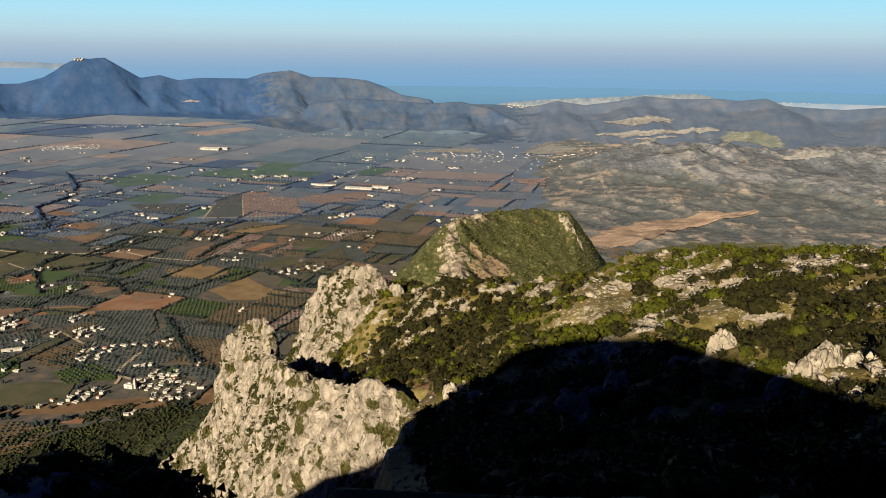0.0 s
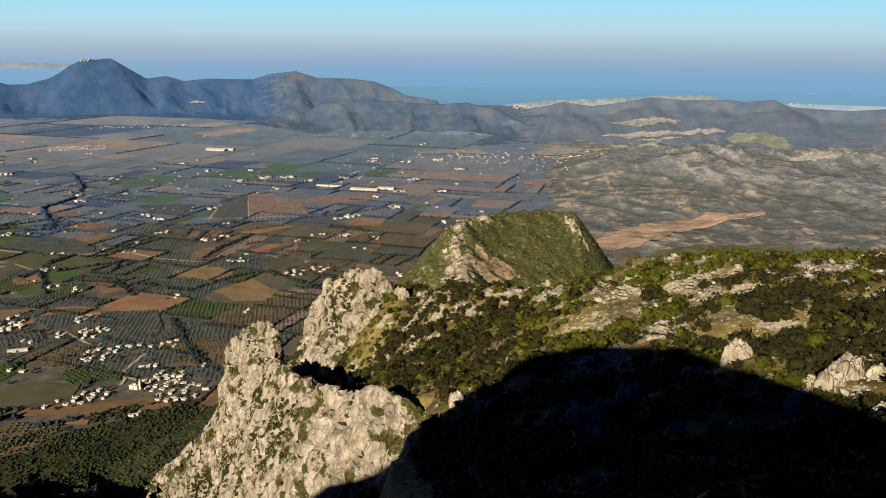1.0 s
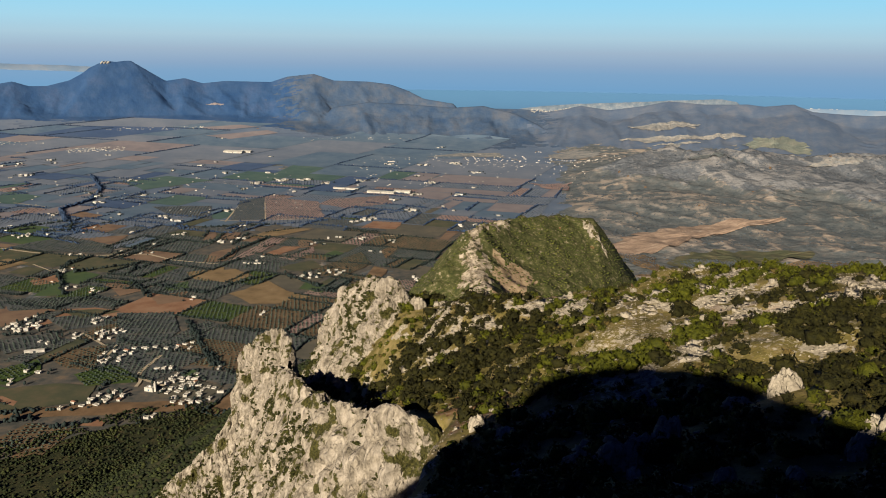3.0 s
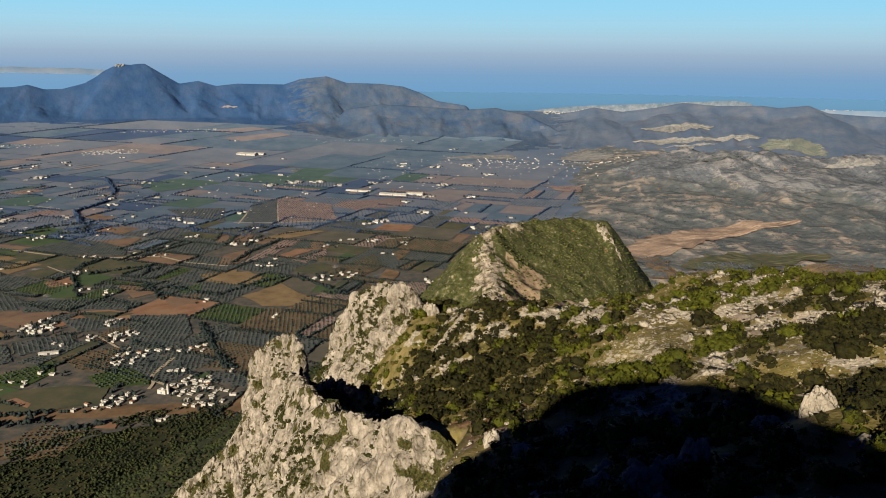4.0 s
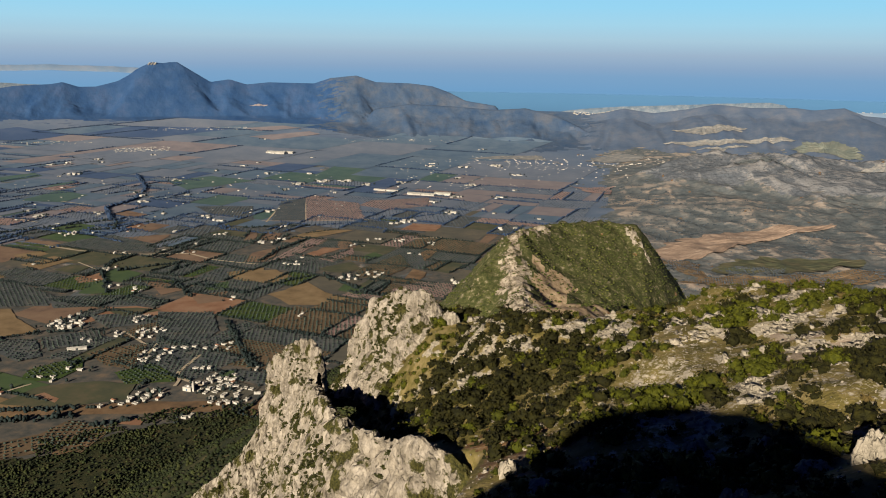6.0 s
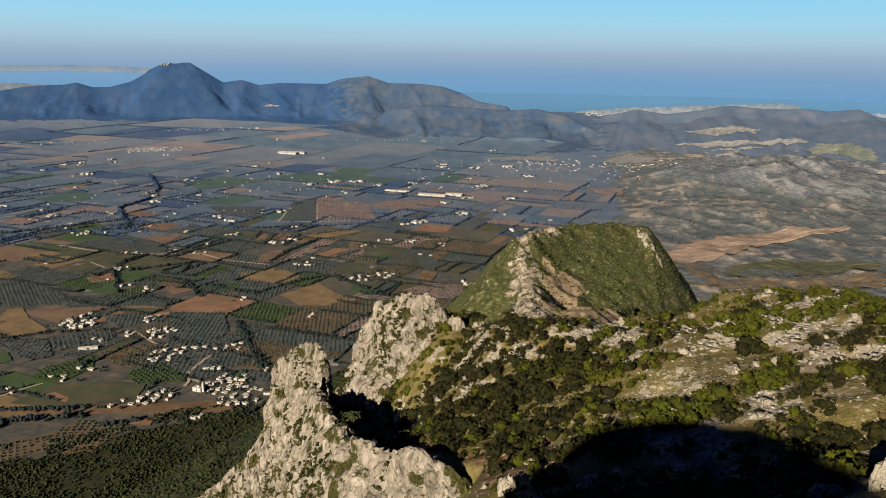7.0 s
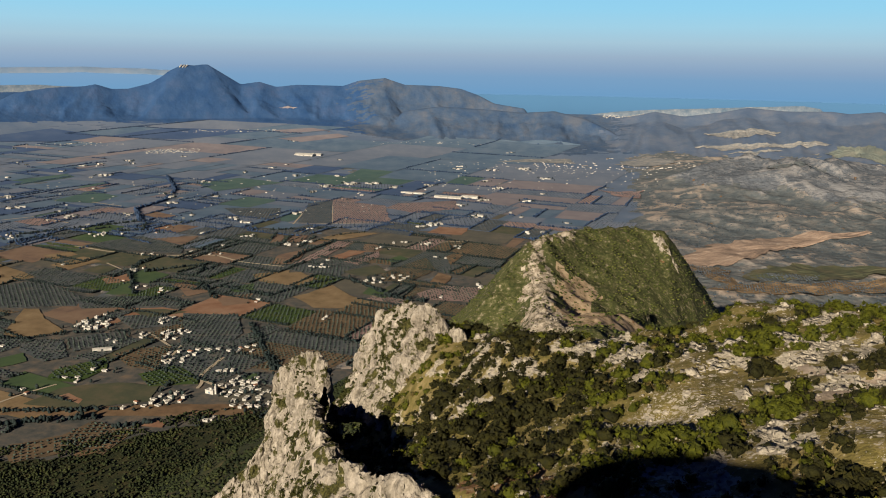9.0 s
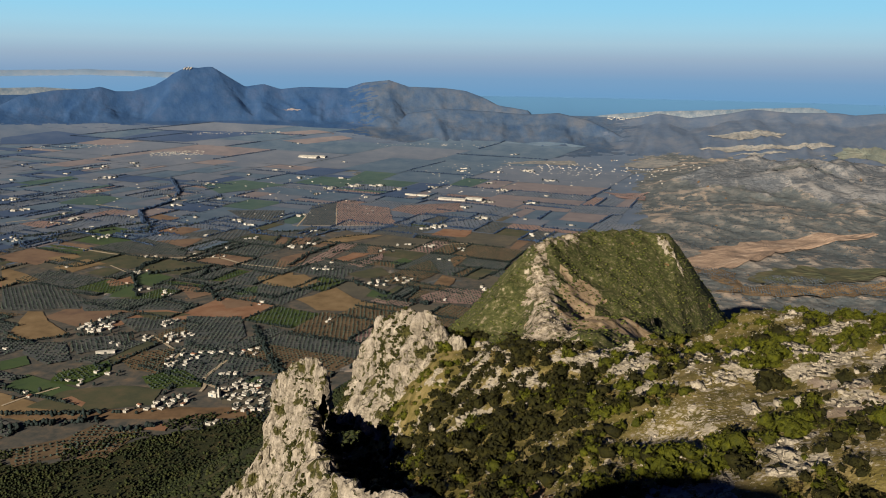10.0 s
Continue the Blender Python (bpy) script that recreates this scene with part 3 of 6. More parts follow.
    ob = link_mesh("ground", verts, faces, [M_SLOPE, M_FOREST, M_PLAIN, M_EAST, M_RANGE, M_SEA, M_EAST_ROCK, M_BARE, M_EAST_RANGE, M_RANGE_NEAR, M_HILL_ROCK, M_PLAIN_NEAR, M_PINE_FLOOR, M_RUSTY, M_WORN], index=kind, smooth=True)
    g = gullies(px.ravel(), py.ravel())
    bare = np.append(0.55 * g + 0.42 * fractal(px.ravel() + 25 * g, py.ravel(), 62, 4, 7, True), 0.0)
    ob.data.attributes.new("bare", "FLOAT", "POINT").data.foreach_set("value", bare.astype(np.float32))
    sx, sy = px.ravel(), py.ravel()
    thin = 0.26 * np.exp(-((sx - 38) / 32) ** 4 - ((sy - 170) / 55) ** 4) * np.clip(0.75 + fractal(sx, sy, 9, 3, 83), 0, 1.3)
    stony = np.append(np.maximum(thin + karst(px.ravel(), py.ravel()), 0.42 * grazed(px.ravel(), py.ravel())) * (1 - lawn(px.ravel(), py.ravel())), 0.0)
    ob.data.attributes.new("stony", "FLOAT", "POINT").data.foreach_set("value", stony.astype(np.float32))
    return tagged(ob, "mountain, farmed plain, coastal ranges and sea in one sheet", "ground", kind="structure")


ground = build_ground()


# ---- haze over the sea and the sky in view, a glowing backdrop far behind everything ----
def haze_backdrop():
    m = bpy.data.materials.new("sea_haze")
    m.use_nodes = True
    nt = m.node_tree
    nt.nodes.remove(nt.nodes["Principled BSDF"])
    out = nt.nodes["Material Output"]
    geo = nt.nodes.new("ShaderNodeNewGeometry")
    sep = nt.nodes.new("ShaderNodeSeparateXYZ")
    nt.links.new(geo.outputs["Position"], sep.inputs[0])
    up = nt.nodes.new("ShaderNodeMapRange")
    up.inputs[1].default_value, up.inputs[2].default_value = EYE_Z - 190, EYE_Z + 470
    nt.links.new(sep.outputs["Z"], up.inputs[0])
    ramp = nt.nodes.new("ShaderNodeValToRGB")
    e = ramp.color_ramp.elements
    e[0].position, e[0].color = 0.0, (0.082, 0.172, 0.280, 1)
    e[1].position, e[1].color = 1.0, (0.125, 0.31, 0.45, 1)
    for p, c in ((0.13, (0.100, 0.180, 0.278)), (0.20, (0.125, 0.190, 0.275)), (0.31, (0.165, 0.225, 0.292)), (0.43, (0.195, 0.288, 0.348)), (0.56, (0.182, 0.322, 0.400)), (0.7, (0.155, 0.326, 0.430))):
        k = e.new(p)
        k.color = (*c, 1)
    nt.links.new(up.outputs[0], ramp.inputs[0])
    # the shell gives off the haze and sky colours itself
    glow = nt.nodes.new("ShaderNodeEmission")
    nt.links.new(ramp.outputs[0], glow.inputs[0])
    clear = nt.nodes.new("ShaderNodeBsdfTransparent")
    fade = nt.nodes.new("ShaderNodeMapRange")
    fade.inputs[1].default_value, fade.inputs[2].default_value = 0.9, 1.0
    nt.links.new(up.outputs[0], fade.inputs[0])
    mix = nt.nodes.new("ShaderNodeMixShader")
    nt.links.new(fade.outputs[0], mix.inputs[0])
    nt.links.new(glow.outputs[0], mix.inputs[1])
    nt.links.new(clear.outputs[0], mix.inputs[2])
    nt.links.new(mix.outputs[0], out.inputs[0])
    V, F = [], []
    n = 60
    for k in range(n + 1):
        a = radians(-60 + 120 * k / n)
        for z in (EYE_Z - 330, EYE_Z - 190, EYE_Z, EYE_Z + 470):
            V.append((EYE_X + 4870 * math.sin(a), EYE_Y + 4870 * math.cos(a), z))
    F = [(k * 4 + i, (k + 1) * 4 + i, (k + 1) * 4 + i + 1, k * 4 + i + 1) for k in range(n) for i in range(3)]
    tagged(link_mesh("backdrop", V, F, m), "glowing backdrop of blue sea haze and low sky", "backdrop", kind="structure")


haze_backdrop()


# ---- spits, beaches and a cape on the far side of the water ----
def far_shore(name, rows, reach, deep, m, label):
    """A low bank along a line of (turn, rise) in degrees as the camera sees it."""
    V, F = [], []
    for k in range(len(rows) - 1):
        (a0, e0), (a1, e1) = rows[k], rows[k + 1]
        n = max(2, int(abs(a1 - a0) / 0.12))
        for i in range(n + (k == len(rows) - 2)):
            a = radians(a0 + (a1 - a0) * i / n)
            e = e0 + (e1 - e0) * i / n + 0.016 * float(fractal(np.array(math.degrees(a) * 3.0), np.array(reach / 90.0), 1.9, 3, 77))
            for back, low in ((-30, deep), (0, 0), (12, 0.02), (20, deep)):
                r = reach + back
                V.append((EYE_X + r * math.sin(a), EYE_Y + r * math.cos(a), EYE_Z + reach * math.tan(radians(e - low))))
    n = len(V) // 4
    F = [(k * 4 + i, (k + 1) * 4 + i, (k + 1) * 4 + i + 1, k * 4 + i + 1) for k in range(n - 1) for i in range(3)]
    tagged(link_mesh(name, V, F, m, smooth=True), label, "shore", kind="structure")


# shore sand, its colours turned blue for the haze over the water
M_SAND = mat("hazed_beach", [(0.075, 0.115, 0.17), (0.125, 0.158, 0.205), (0.205, 0.228, 0.258)], 40, 12, grit=0.75, lo=0.40, hi=0.66)
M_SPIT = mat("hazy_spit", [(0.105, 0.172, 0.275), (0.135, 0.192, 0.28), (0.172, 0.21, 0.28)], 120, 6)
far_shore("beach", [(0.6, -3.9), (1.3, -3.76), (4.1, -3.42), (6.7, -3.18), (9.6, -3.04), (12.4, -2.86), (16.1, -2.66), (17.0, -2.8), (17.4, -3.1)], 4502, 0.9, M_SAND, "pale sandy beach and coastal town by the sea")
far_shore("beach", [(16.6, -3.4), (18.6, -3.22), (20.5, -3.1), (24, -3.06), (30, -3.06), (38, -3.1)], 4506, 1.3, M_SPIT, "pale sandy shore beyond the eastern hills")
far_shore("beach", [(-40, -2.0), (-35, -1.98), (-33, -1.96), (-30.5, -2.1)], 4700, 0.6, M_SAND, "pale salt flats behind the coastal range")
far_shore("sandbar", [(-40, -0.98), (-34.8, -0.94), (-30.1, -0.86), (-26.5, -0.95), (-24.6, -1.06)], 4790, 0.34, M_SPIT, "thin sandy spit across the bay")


# ---- crags ----
def part(name, verts, faces, material, parent, label="", smooth=False):
    ob = link_mesh(name, verts, faces, material, parent, smooth=smooth)
    return tagged(ob, label) if label else ob


def crag(name, crest, left_run, left_drop, right_run, right_drop, label, step=0.6, rough=2.1, seed=0):
    """A rock wall swept along a crest line; the faces fall by the drops over the runs, broken by clefts and ledges."""
    pts = [Vector(p) for p in crest]
    line, side = [], []
    for k, (a, b) in enumerate(zip(pts, pts[1:])):
        n = max(2, int((b - a).length / step))
        for u in range(n):
            line.append(a.lerp(b, u / n))
    line.append(pts[-1])
    for k in range(len(line)):
        d = line[min(k + 4, len(line) - 1)] - line[max(k - 4, 0)]
        side.append(Vector((-d.y, d.x, 0)).normalized())     # to the left of the walk along the crest
    prof = []
    nl = int(left_drop / step * 0.8)
    for i in range(nl, 0, -1):
        u = i / nl
        prof.append((left_run * (0.75 * u + 0.25 * u * u) + 0.9, -left_drop * u ** 0.94))
    prof += [(0.9, -0.35), (0.3, 0.0), (-0.4, -0.1), (-1.1, -0.6)]
    nr = int(right_drop / step * 0.8)
    for i in range(1, nr + 1):
        u = i / nr
        prof.append((-1.1 - right_run * u, -0.6 - right_drop * u))
    verts = []
    for k, (c, s) in enumerate(zip(line, side)):
        end = min(1, min(k, len(line) - 1 - k) * step / 5)
        for o, h in prof:
            p = c + s * o * (0.06 + 0.94 * end) + Vector((0, 0, h))
            q = Vector((p.x / 9 + seed, p.y / 9, p.z / 15))
            big = noise.voronoi(Vector((p.x / 5.0 + seed, p.y / 5.0, p.z / 11.0)))[0]
            small = noise.voronoi(Vector((p.x / 1.9, p.y / 1.9 + seed, p.z / 4.6)))[0]
            n = (noise.fractal(q, 0.8, 2.2, 4) * 1.9 + min(big[1] - big[0], 0.30) * 4.6 - big[0] * 0.6
                 + min(small[1] - small[0], 0.22) * 1.9 - small[0] * 0.25 - 0.9)
            ledge = math.sin(p.z / 3.3 + 2.2 * noise.noise(Vector((p.x / 15, p.y / 15, seed)))) * 0.35
            out = (s if o > 0 else -s) * (0.85 if h < -0.5 else 0.3) + Vector((0, 0, 0.35 if h < -0.5 else 0.8))
            verts.append(p + out * (n * rough * 0.55 + ledge))
    w = len(prof)
    faces = [(k * w + i, k * w + i + 1, (k + 1) * w + i + 1, (k + 1) * w + i) for k in range(len(line) - 1) for i in range(w - 1)]
    ob = link_mesh(name, verts, faces, M_ROCK, smooth=False)
    return tagged(ob, label, "rock")


WALL_CREST = [(-2, 147, 396), (-4.5, 151, 408), (-9, 156, 415.6), (-16, 162, 416.4), (-27, 172, 412.4), (-36, 185, 407.3), (-46, 213, 398), (-59, 250, 387), (-71, 285, 372),
              (-77, 312, 366)]
SPIRE_CREST = [(-76, 322, 362), (-78, 326, 371), (-80, 329, 374.2), (-87, 336, 372), (-94, 341, 366.5), (-101, 345, 360), (-104, 347, 352), (-107, 349, 340)]
KNOB_CREST = [(-22.5, 266, 398), (-24, 267.5, 408), (-27, 270, 413), (-32, 273, 413.6), (-40, 286, 409), (-47, 300, 402), (-53, 314, 396.5), (-57, 322, 386)]
BUTTRESS_CREST = [(-100, 336, 338), (-110, 332, 326), (-120, 329, 314), (-131, 330, 305), (-140, 334, 292), (-146, 338, 270)]
wall_crag = crag("limestone_cliff", WALL_CREST, 40, 85, 4, 24, "pale grey limestone wall with shrubs in its clefts", seed=3)
spire_crag = crag("limestone_spire", SPIRE_CREST, 26, 75, 7, 34, "tall pale limestone spire at the end of the cliff", seed=11)
knob_crag = crag("limestone_crag", KNOB_CREST, 17, 36, 5, 20, "rounded pale limestone knob above the gully", seed=7)
buttress_crag = crag("limestone_buttress", BUTTRESS_CREST, 30, 45, 14, 30, "low broken limestone buttress below the spire", seed=17)
HILL_CAP_CREST = [(116, 928, 304), (121, 922, 306), (128, 914, 302), (133, 906, 294), (138, 898, 283), (143, 890, 272)]
hill_cap_crag = crag("limestone_crest", HILL_CAP_CREST, 8, 14, 10, 16, "grey rock face under the hill's flat top", step=1.4, rough=2.4, seed=29)

# ---- plants and stones ----
rng = np.random.default_rng(5)
M_LEAF = mat("mastic_leaf", [(0.0179, 0.023, 0.0004), (0.0369, 0.0427, 0.0008), (0.0633, 0.0669, 0.0015)], 1.1, 9, rough=0.75, island=0.22, bump=0.25, bump_scale=0.22)
# dark green leaf, taken darker still for the shade between bushes
M_LEAF_DARK = mat("juniper_leaf", [(0.0061, 0.0067, 0.0004), (0.0117, 0.012, 0.0006), (0.0225, 0.0202, 0.0008)], 1.3, 9, rough=0.8, island=0.22, bump=0.25, bump_scale=0.22)
M_CLIFF_LEAF = mat("cliff_bush_leaf", [(0.0108, 0.0144, 0.0027), (0.0234, 0.0261, 0.0036), (0.0414, 0.0405, 0.0072)], 1.2, 9, rough=0.8, island=0.22, bump=0.25, bump_scale=0.25)
M_MAQUIS = mat("maquis_leaf", [(0.0208, 0.0307, 0.0072), (0.0474, 0.059, 0.0117), (0.0832, 0.0885, 0.0198)], 24, 12, rough=0.8, island=0.25)
M_PINE = mat("pine_leaf", [(0.005, 0.009, 0.003), (0.012, 0.018, 0.005), (0.030, 0.035, 0.009)], 30, 9, rough=0.85, island=0.35)
M_LEAF_RUST = mat("dry_heath", [(0.035, 0.030, 0.010), (0.062, 0.048, 0.014), (0.085, 0.062, 0.02)], 5, 6, rough=0.85, island=0.3)
M_OLIVE = mat("olive_leaf", [(0.0143, 0.0248, 0.0228), (0.024, 0.0376, 0.0336), (0.0392, 0.0535, 0.0437)], 40, 5, rough=0.8, island=0.35)
M_TREE = mat("cypress_leaf", [(0.006, 0.012, 0.0133), (0.01, 0.018, 0.0195), (0.018, 0.027, 0.0257)], 40, 5, rough=0.85, island=0.3)
# leaf for distant trees and bushes, lighter and bluer in place of haze
M_HAZED_LEAF = mat("hazed_leaf", [(0.0279, 0.043, 0.06), (0.0409, 0.056, 0.0744), (0.0595, 0.074, 0.0936)], 40, 5, rough=0.85, island=0.25)
# windbreak leaf for the outer plain, blued to stand in for haze
M_HAZED_TREE = mat("hazed_windbreak_leaf", [(0.0128, 0.0285, 0.0675), (0.0176, 0.0361, 0.08), (0.0256, 0.0456, 0.09)], 60, 5, rough=0.85, island=0.25)
M_BARK = mat("grey_bark", [(0.05, 0.04, 0.03), (0.09, 0.075, 0.055)], 0.3, 6)
M_STONE = mat("weathered_limestone", [(0.11, 0.098, 0.080), (0.245, 0.222, 0.184), (0.33, 0.30, 0.255)], 2.5, 12, bump=0.22, bump_scale=0.5, island=0.15)
cracked(M_STONE, 1.3, 0.2)


def mesh_of(name, V, T, mats, index=None, parent=None):
    """One object from arrays of corners and triangles."""
    me = bpy.data.meshes.new(name)
    me.vertices.add(len(V))
    me.vertices.foreach_set("co", np.ascontiguousarray(V, np.float32).ravel())
    me.loops.add(len(T) * 3)
    me.loops.foreach_set("vertex_index", np.ascontiguousarray(T, np.int32).ravel())
    me.polygons.add(len(T))
    me.polygons.foreach_set("loop_start", np.arange(0, len(T) * 3, 3, dtype=np.int32))
    for m in (mats if isinstance(mats, (list, tuple)) else [mats]):
        me.materials.append(m)
    if index is not None:
        me.polygons.foreach_set("material_index", np.asarray(index, np.int32))
    me.update(calc_edges=True)
    me.validate()
    ob = new(name, me)
    ob.parent = parent
    return ob


def ball(level=1):
    bm = bmesh.new()
    bmesh.ops.create_icosphere(bm, subdivisions=level, radius=1)
    V = np.array([v.co[:] for v in bm.verts])
    T = np.array([[v.index for v in f.verts] for f in bm.faces])
    bm.free()
    return V, T


def bush_shape(seed, leaves, leaf, lobes=6, tall=1.15, level=1):
    """A bush a metre in radius: a lobed cushion of foliage with tufts of leaves standing out of it."""
    g = np.random.default_rng(seed)
    a = g.uniform(0, 6.28, lobes)
    d = g.uniform(0.15, 0.60, lobes)
    centre = np.stack([d * np.cos(a), d * np.sin(a), g.uniform(0.18, 0.55, lobes) * tall], 1)
    size = g.uniform(0.34, 0.55, lobes)
    V, T = ball(level)
    V = V / np.linalg.norm(V, axis=1)[:, None]
    # how far the cushion reaches in each direction from its middle
    mid = np.array((0, 0, 0.30 * tall))
    along = V @ (centre - mid).T
    away = ((centre - mid) ** 2).sum(1)[None] - along ** 2
    reach = np.where(away < size[None] ** 2, along + np.sqrt(np.maximum(size[None] ** 2 - away, 0)), 0).max(1)
    V = mid + V * (np.maximum(reach, 0.30) * (0.80 + 0.12 * g.normal(size=len(V))))[:, None]
    V[:, 2] = np.maximum(V[:, 2], -0.15)
    Vs, Ts = [V], [T]
    k = g.integers(0, lobes, leaves)
    out = g.normal(size=(leaves, 3))
    out[:, 2] = out[:, 2] * 0.8 + 0.35
    out /= np.linalg.norm(out, axis=1)[:, None]
    base = centre[k] + out * (size[k] * g.uniform(0.80, 1.12, leaves))[:, None]
    base[:, 2] = np.maximum(base[:, 2], 0.03)
    side = np.cross(out, g.normal(size=(leaves, 3)))
    side /= np.linalg.norm(side, axis=1)[:, None]
    up = np.cross(out, side) + 0.5 * out
    s = leaf * g.uniform(0.6, 1.3, leaves)[:, None]
    Vs.append(np.stack([base - side * s, base + side * s, base + up * s * 1.5], 1).reshape(-1, 3))
    Ts.append(np.arange(leaves * 3).reshape(-1, 3) + len(V))
    return np.concatenate(Vs), np.concatenate(Ts)


def stem_shape():
    """Three crooked stems that spread from one root."""
    V, T = [], []
    for k in range(3):
        a = 2.1 * k
        for h, r, o in ((-0.1, 0.09, 0.0), (0.35, 0.06, 0.12), (0.75, 0.03, 0.34)):
            V += [(o * math.cos(a) + r * math.cos(b), o * math.sin(a) + r * math.sin(b), h) for b in (0.0, 2.09, 4.19)]
        for level in range(2):
            for i in range(3):
                p, q = k * 9 + level * 3 + i, k * 9 + level * 3 + (i + 1) % 3
                T += [(p, q, q + 3), (p, q + 3, p + 3)]
    return np.array(V), np.array(T)


def stone_shape(seed, level=2):
    """A broken block of limestone: a ball cut by planes."""
    g = np.random.default_rng(seed)
    V, T = ball(level)
    for _ in range(10):
        d = g.normal(size=3)
        d /= np.linalg.norm(d)
        V = V - np.outer(np.maximum(V @ d - g.uniform(0.38, 0.72), 0), d)
    V = V * (1 + (0.30 if level < 3 else 0.05) * g.normal(size=(len(V), 1))) * (g.uniform(0.9, 1.3), g.uniform(0.8, 1.2), 0.95)
    return V, T


def spread(shapes, x, y, z, size, turn, tall=None, lean=None):
    """Arrays for many turned and scaled copies of some shapes."""
    Vs, Ts, n = [], [], 0
    pick = rng.integers(0, len(shapes), len(x))
    tall = np.ones(len(x)) if tall is None else tall
    for s, (V, T) in enumerate(shapes):
        w = np.nonzero(pick == s)[0]
        if not len(w):
            continue
        c, q = np.cos(turn[w])[:, None], np.sin(turn[w])[:, None]
        k = size[w][:, None]
        P = np.stack([(V[:, 0] * c - V[:, 1] * q) * k + x[w][:, None], (V[:, 0] * q + V[:, 1] * c) * k + y[w][:, None],
                      V[:, 2] * k * tall[w][:, None] + z[w][:, None]], 2)
        Vs.append(P.reshape(-1, 3))
        Ts.append((T[None] + (np.arange(len(w)) * len(V))[:, None, None] + n).reshape(-1, 3))
        n += len(w) * len(V)
    return np.concatenate(Vs), np.concatenate(Ts)


def in_view(x, y, margin=0.0):
    a = np.degrees(np.arctan2(x - EYE_X, y - EYE_Y + 22))
    return (a > -37 - margin) & (a < 35 + margin)


def jittered(x0, x1, y0, y1, step):
    gx, gy = np.meshgrid(np.arange(x0, x1, step), np.arange(y0, y1, step))
    return (gx + rng.uniform(-0.5, 0.5, gx.shape) * step).ravel(), (gy + rng.uniform(-0.5, 0.5, gy.shape) * step).ravel()


def slope_scrub():
    x, y = jittered(-70, 200, 14, 330, 1.85)
    w = left_of_cliff(x, y)
    dens = 0.56 + 1.35 * fractal(x, 1.5 * y - 0.4 * x, 7.5, 2, 31) + 0.45 * fractal(x, y, 19, 2, 32)
    dens += 1.0 * np.exp(-((x + 8) / 28) ** 2 - ((y - 200) / 44) ** 2)          # the dense thicket above the gully
    dens += 0.30 * np.clip((x - 55) / 40, 0, 1) * (y < 190)
    dens -= 0.95 * grazed(x, y) + 0.85 * clearing(x, y) + 1.6 * lawn(x, y) + 2.0 * worn_patches(x, y)
    dens -= (0.5 + 0.65 * np.clip(x / 12, 0, 1)) * karst(x, y)
    dens += 0.35 * np.exp(-((x - 52) / 24) ** 2 - ((y - 138) / 34) ** 2)          # tall scrub beside the shadow
    dens += 0.25 * (y < 120) + 0.30 * np.exp(-((x - 46) / 12) ** 2 - ((y - 142) / 16) ** 2)
    keep = in_view(x, y, np.where(y < 60, 20, 0)) & ((w < -3) | (np.hypot(x + 21, y - 36) < 13)) & (np.hypot(x - 34, y - 103.0) > 4.0) & (rng.uniform(0, 1, len(x)) < dens * 0.82)
    x, y = x[keep], y[keep]
    X, Y, Z = land(x, y)
    size = np.clip(rng.lognormal(0.20, 0.44, len(x)) * (1 + 0.25 * fractal(x, y, 9, 2, 34)), 0.5, 2.7)
    thick = np.exp(-((x + 8) / 34) ** 2 - ((y - 212) / 50) ** 2)
    # dark juniper is favoured in the thicket and near the shadow, partly as shade
    kind = np.where(rng.uniform(0, 1, len(x)) < 0.28 + 0.3 * fractal(x, y, 25, 2, 41) + 0.75 * thick + 0.35 * (x > 38) * (y < 185) + 0.4 * (x > 27) * (y < 148) - 0.25 * (y > 190) * (x > 8), 1, 0)
    kind = np.where(rng.uniform(0, 1, len(x)) < 0.03 + 0.05 * (fractal(x, y, 18, 2, 43) > 0.4), 2, kind)
    size = np.where(kind == 2, np.minimum(size, 1.1), size)
    turn = rng.uniform(0, 6.28, len(x))
    # the largest in the stretch that is passed nearest stand singly
    near = np.hypot(x - 20, y - 60)
    single = np.argsort(near - 14 * size)[:280]
    is_single = np.zeros(len(x), bool)
    is_single[single] = True
    for k, (m, word) in enumerate(((M_LEAF, "green mastic"), (M_LEAF_DARK, "dark juniper"), (M_LEAF_RUST, "rusty dry heath"))):
        fine = [bush_shape(100 + 10 * k + s, 300, 0.10, 9, level=2) for s in range(4)]
        coarse = [bush_shape(200 + 10 * k + s, 64, 0.16, 8) for s in range(6)]
        V, T = stem_shape()
        stem = mesh_of("stem", V, T, M_BARK)
        stem_mesh = stem.data
        bpy.data.objects.remove(stem)
        meshes = []
        for s, (V, T) in enumerate(fine):
            ob = mesh_of("shrub", V, T, m)
            meshes.append(ob.data)
            bpy.data.objects.remove(ob)
        for i in np.nonzero(is_single & (kind == k))[0]:
            ob = new("shrub")
            new("foliage", meshes[i % 4]).parent = ob
            new("stem", stem_mesh).parent = ob
            ob.matrix_world = pose(float(X[i]), float(Y[i]), float(Z[i]) - 0.08, 0, 0, math.degrees(turn[i])) @ Matrix.Diagonal((size[i], size[i], size[i], 1))
            tagged(ob, word + " shrub on the stony mountain slope", "shrub", "shrubs on the slope")
        light = [bush_shape(250 + 10 * k + s, 44, 0.19, 7) for s in range(6)]
        f = ~is_single & (kind == k)
        a, b = f & (np.hypot(x - 10, y - 40) < 130), f & (np.hypot(x - 10, y - 40) >= 130)
        V, T = spread(coarse, X[a], Y[a], Z[a] - 0.08, size[a], turn[a])
        V2, T2 = spread(light, X[b], Y[b], Z[b] - 0.08, size[b], turn[b])
        V, T = np.concatenate([V, V2]), np.concatenate([T, T2 + len(V)])
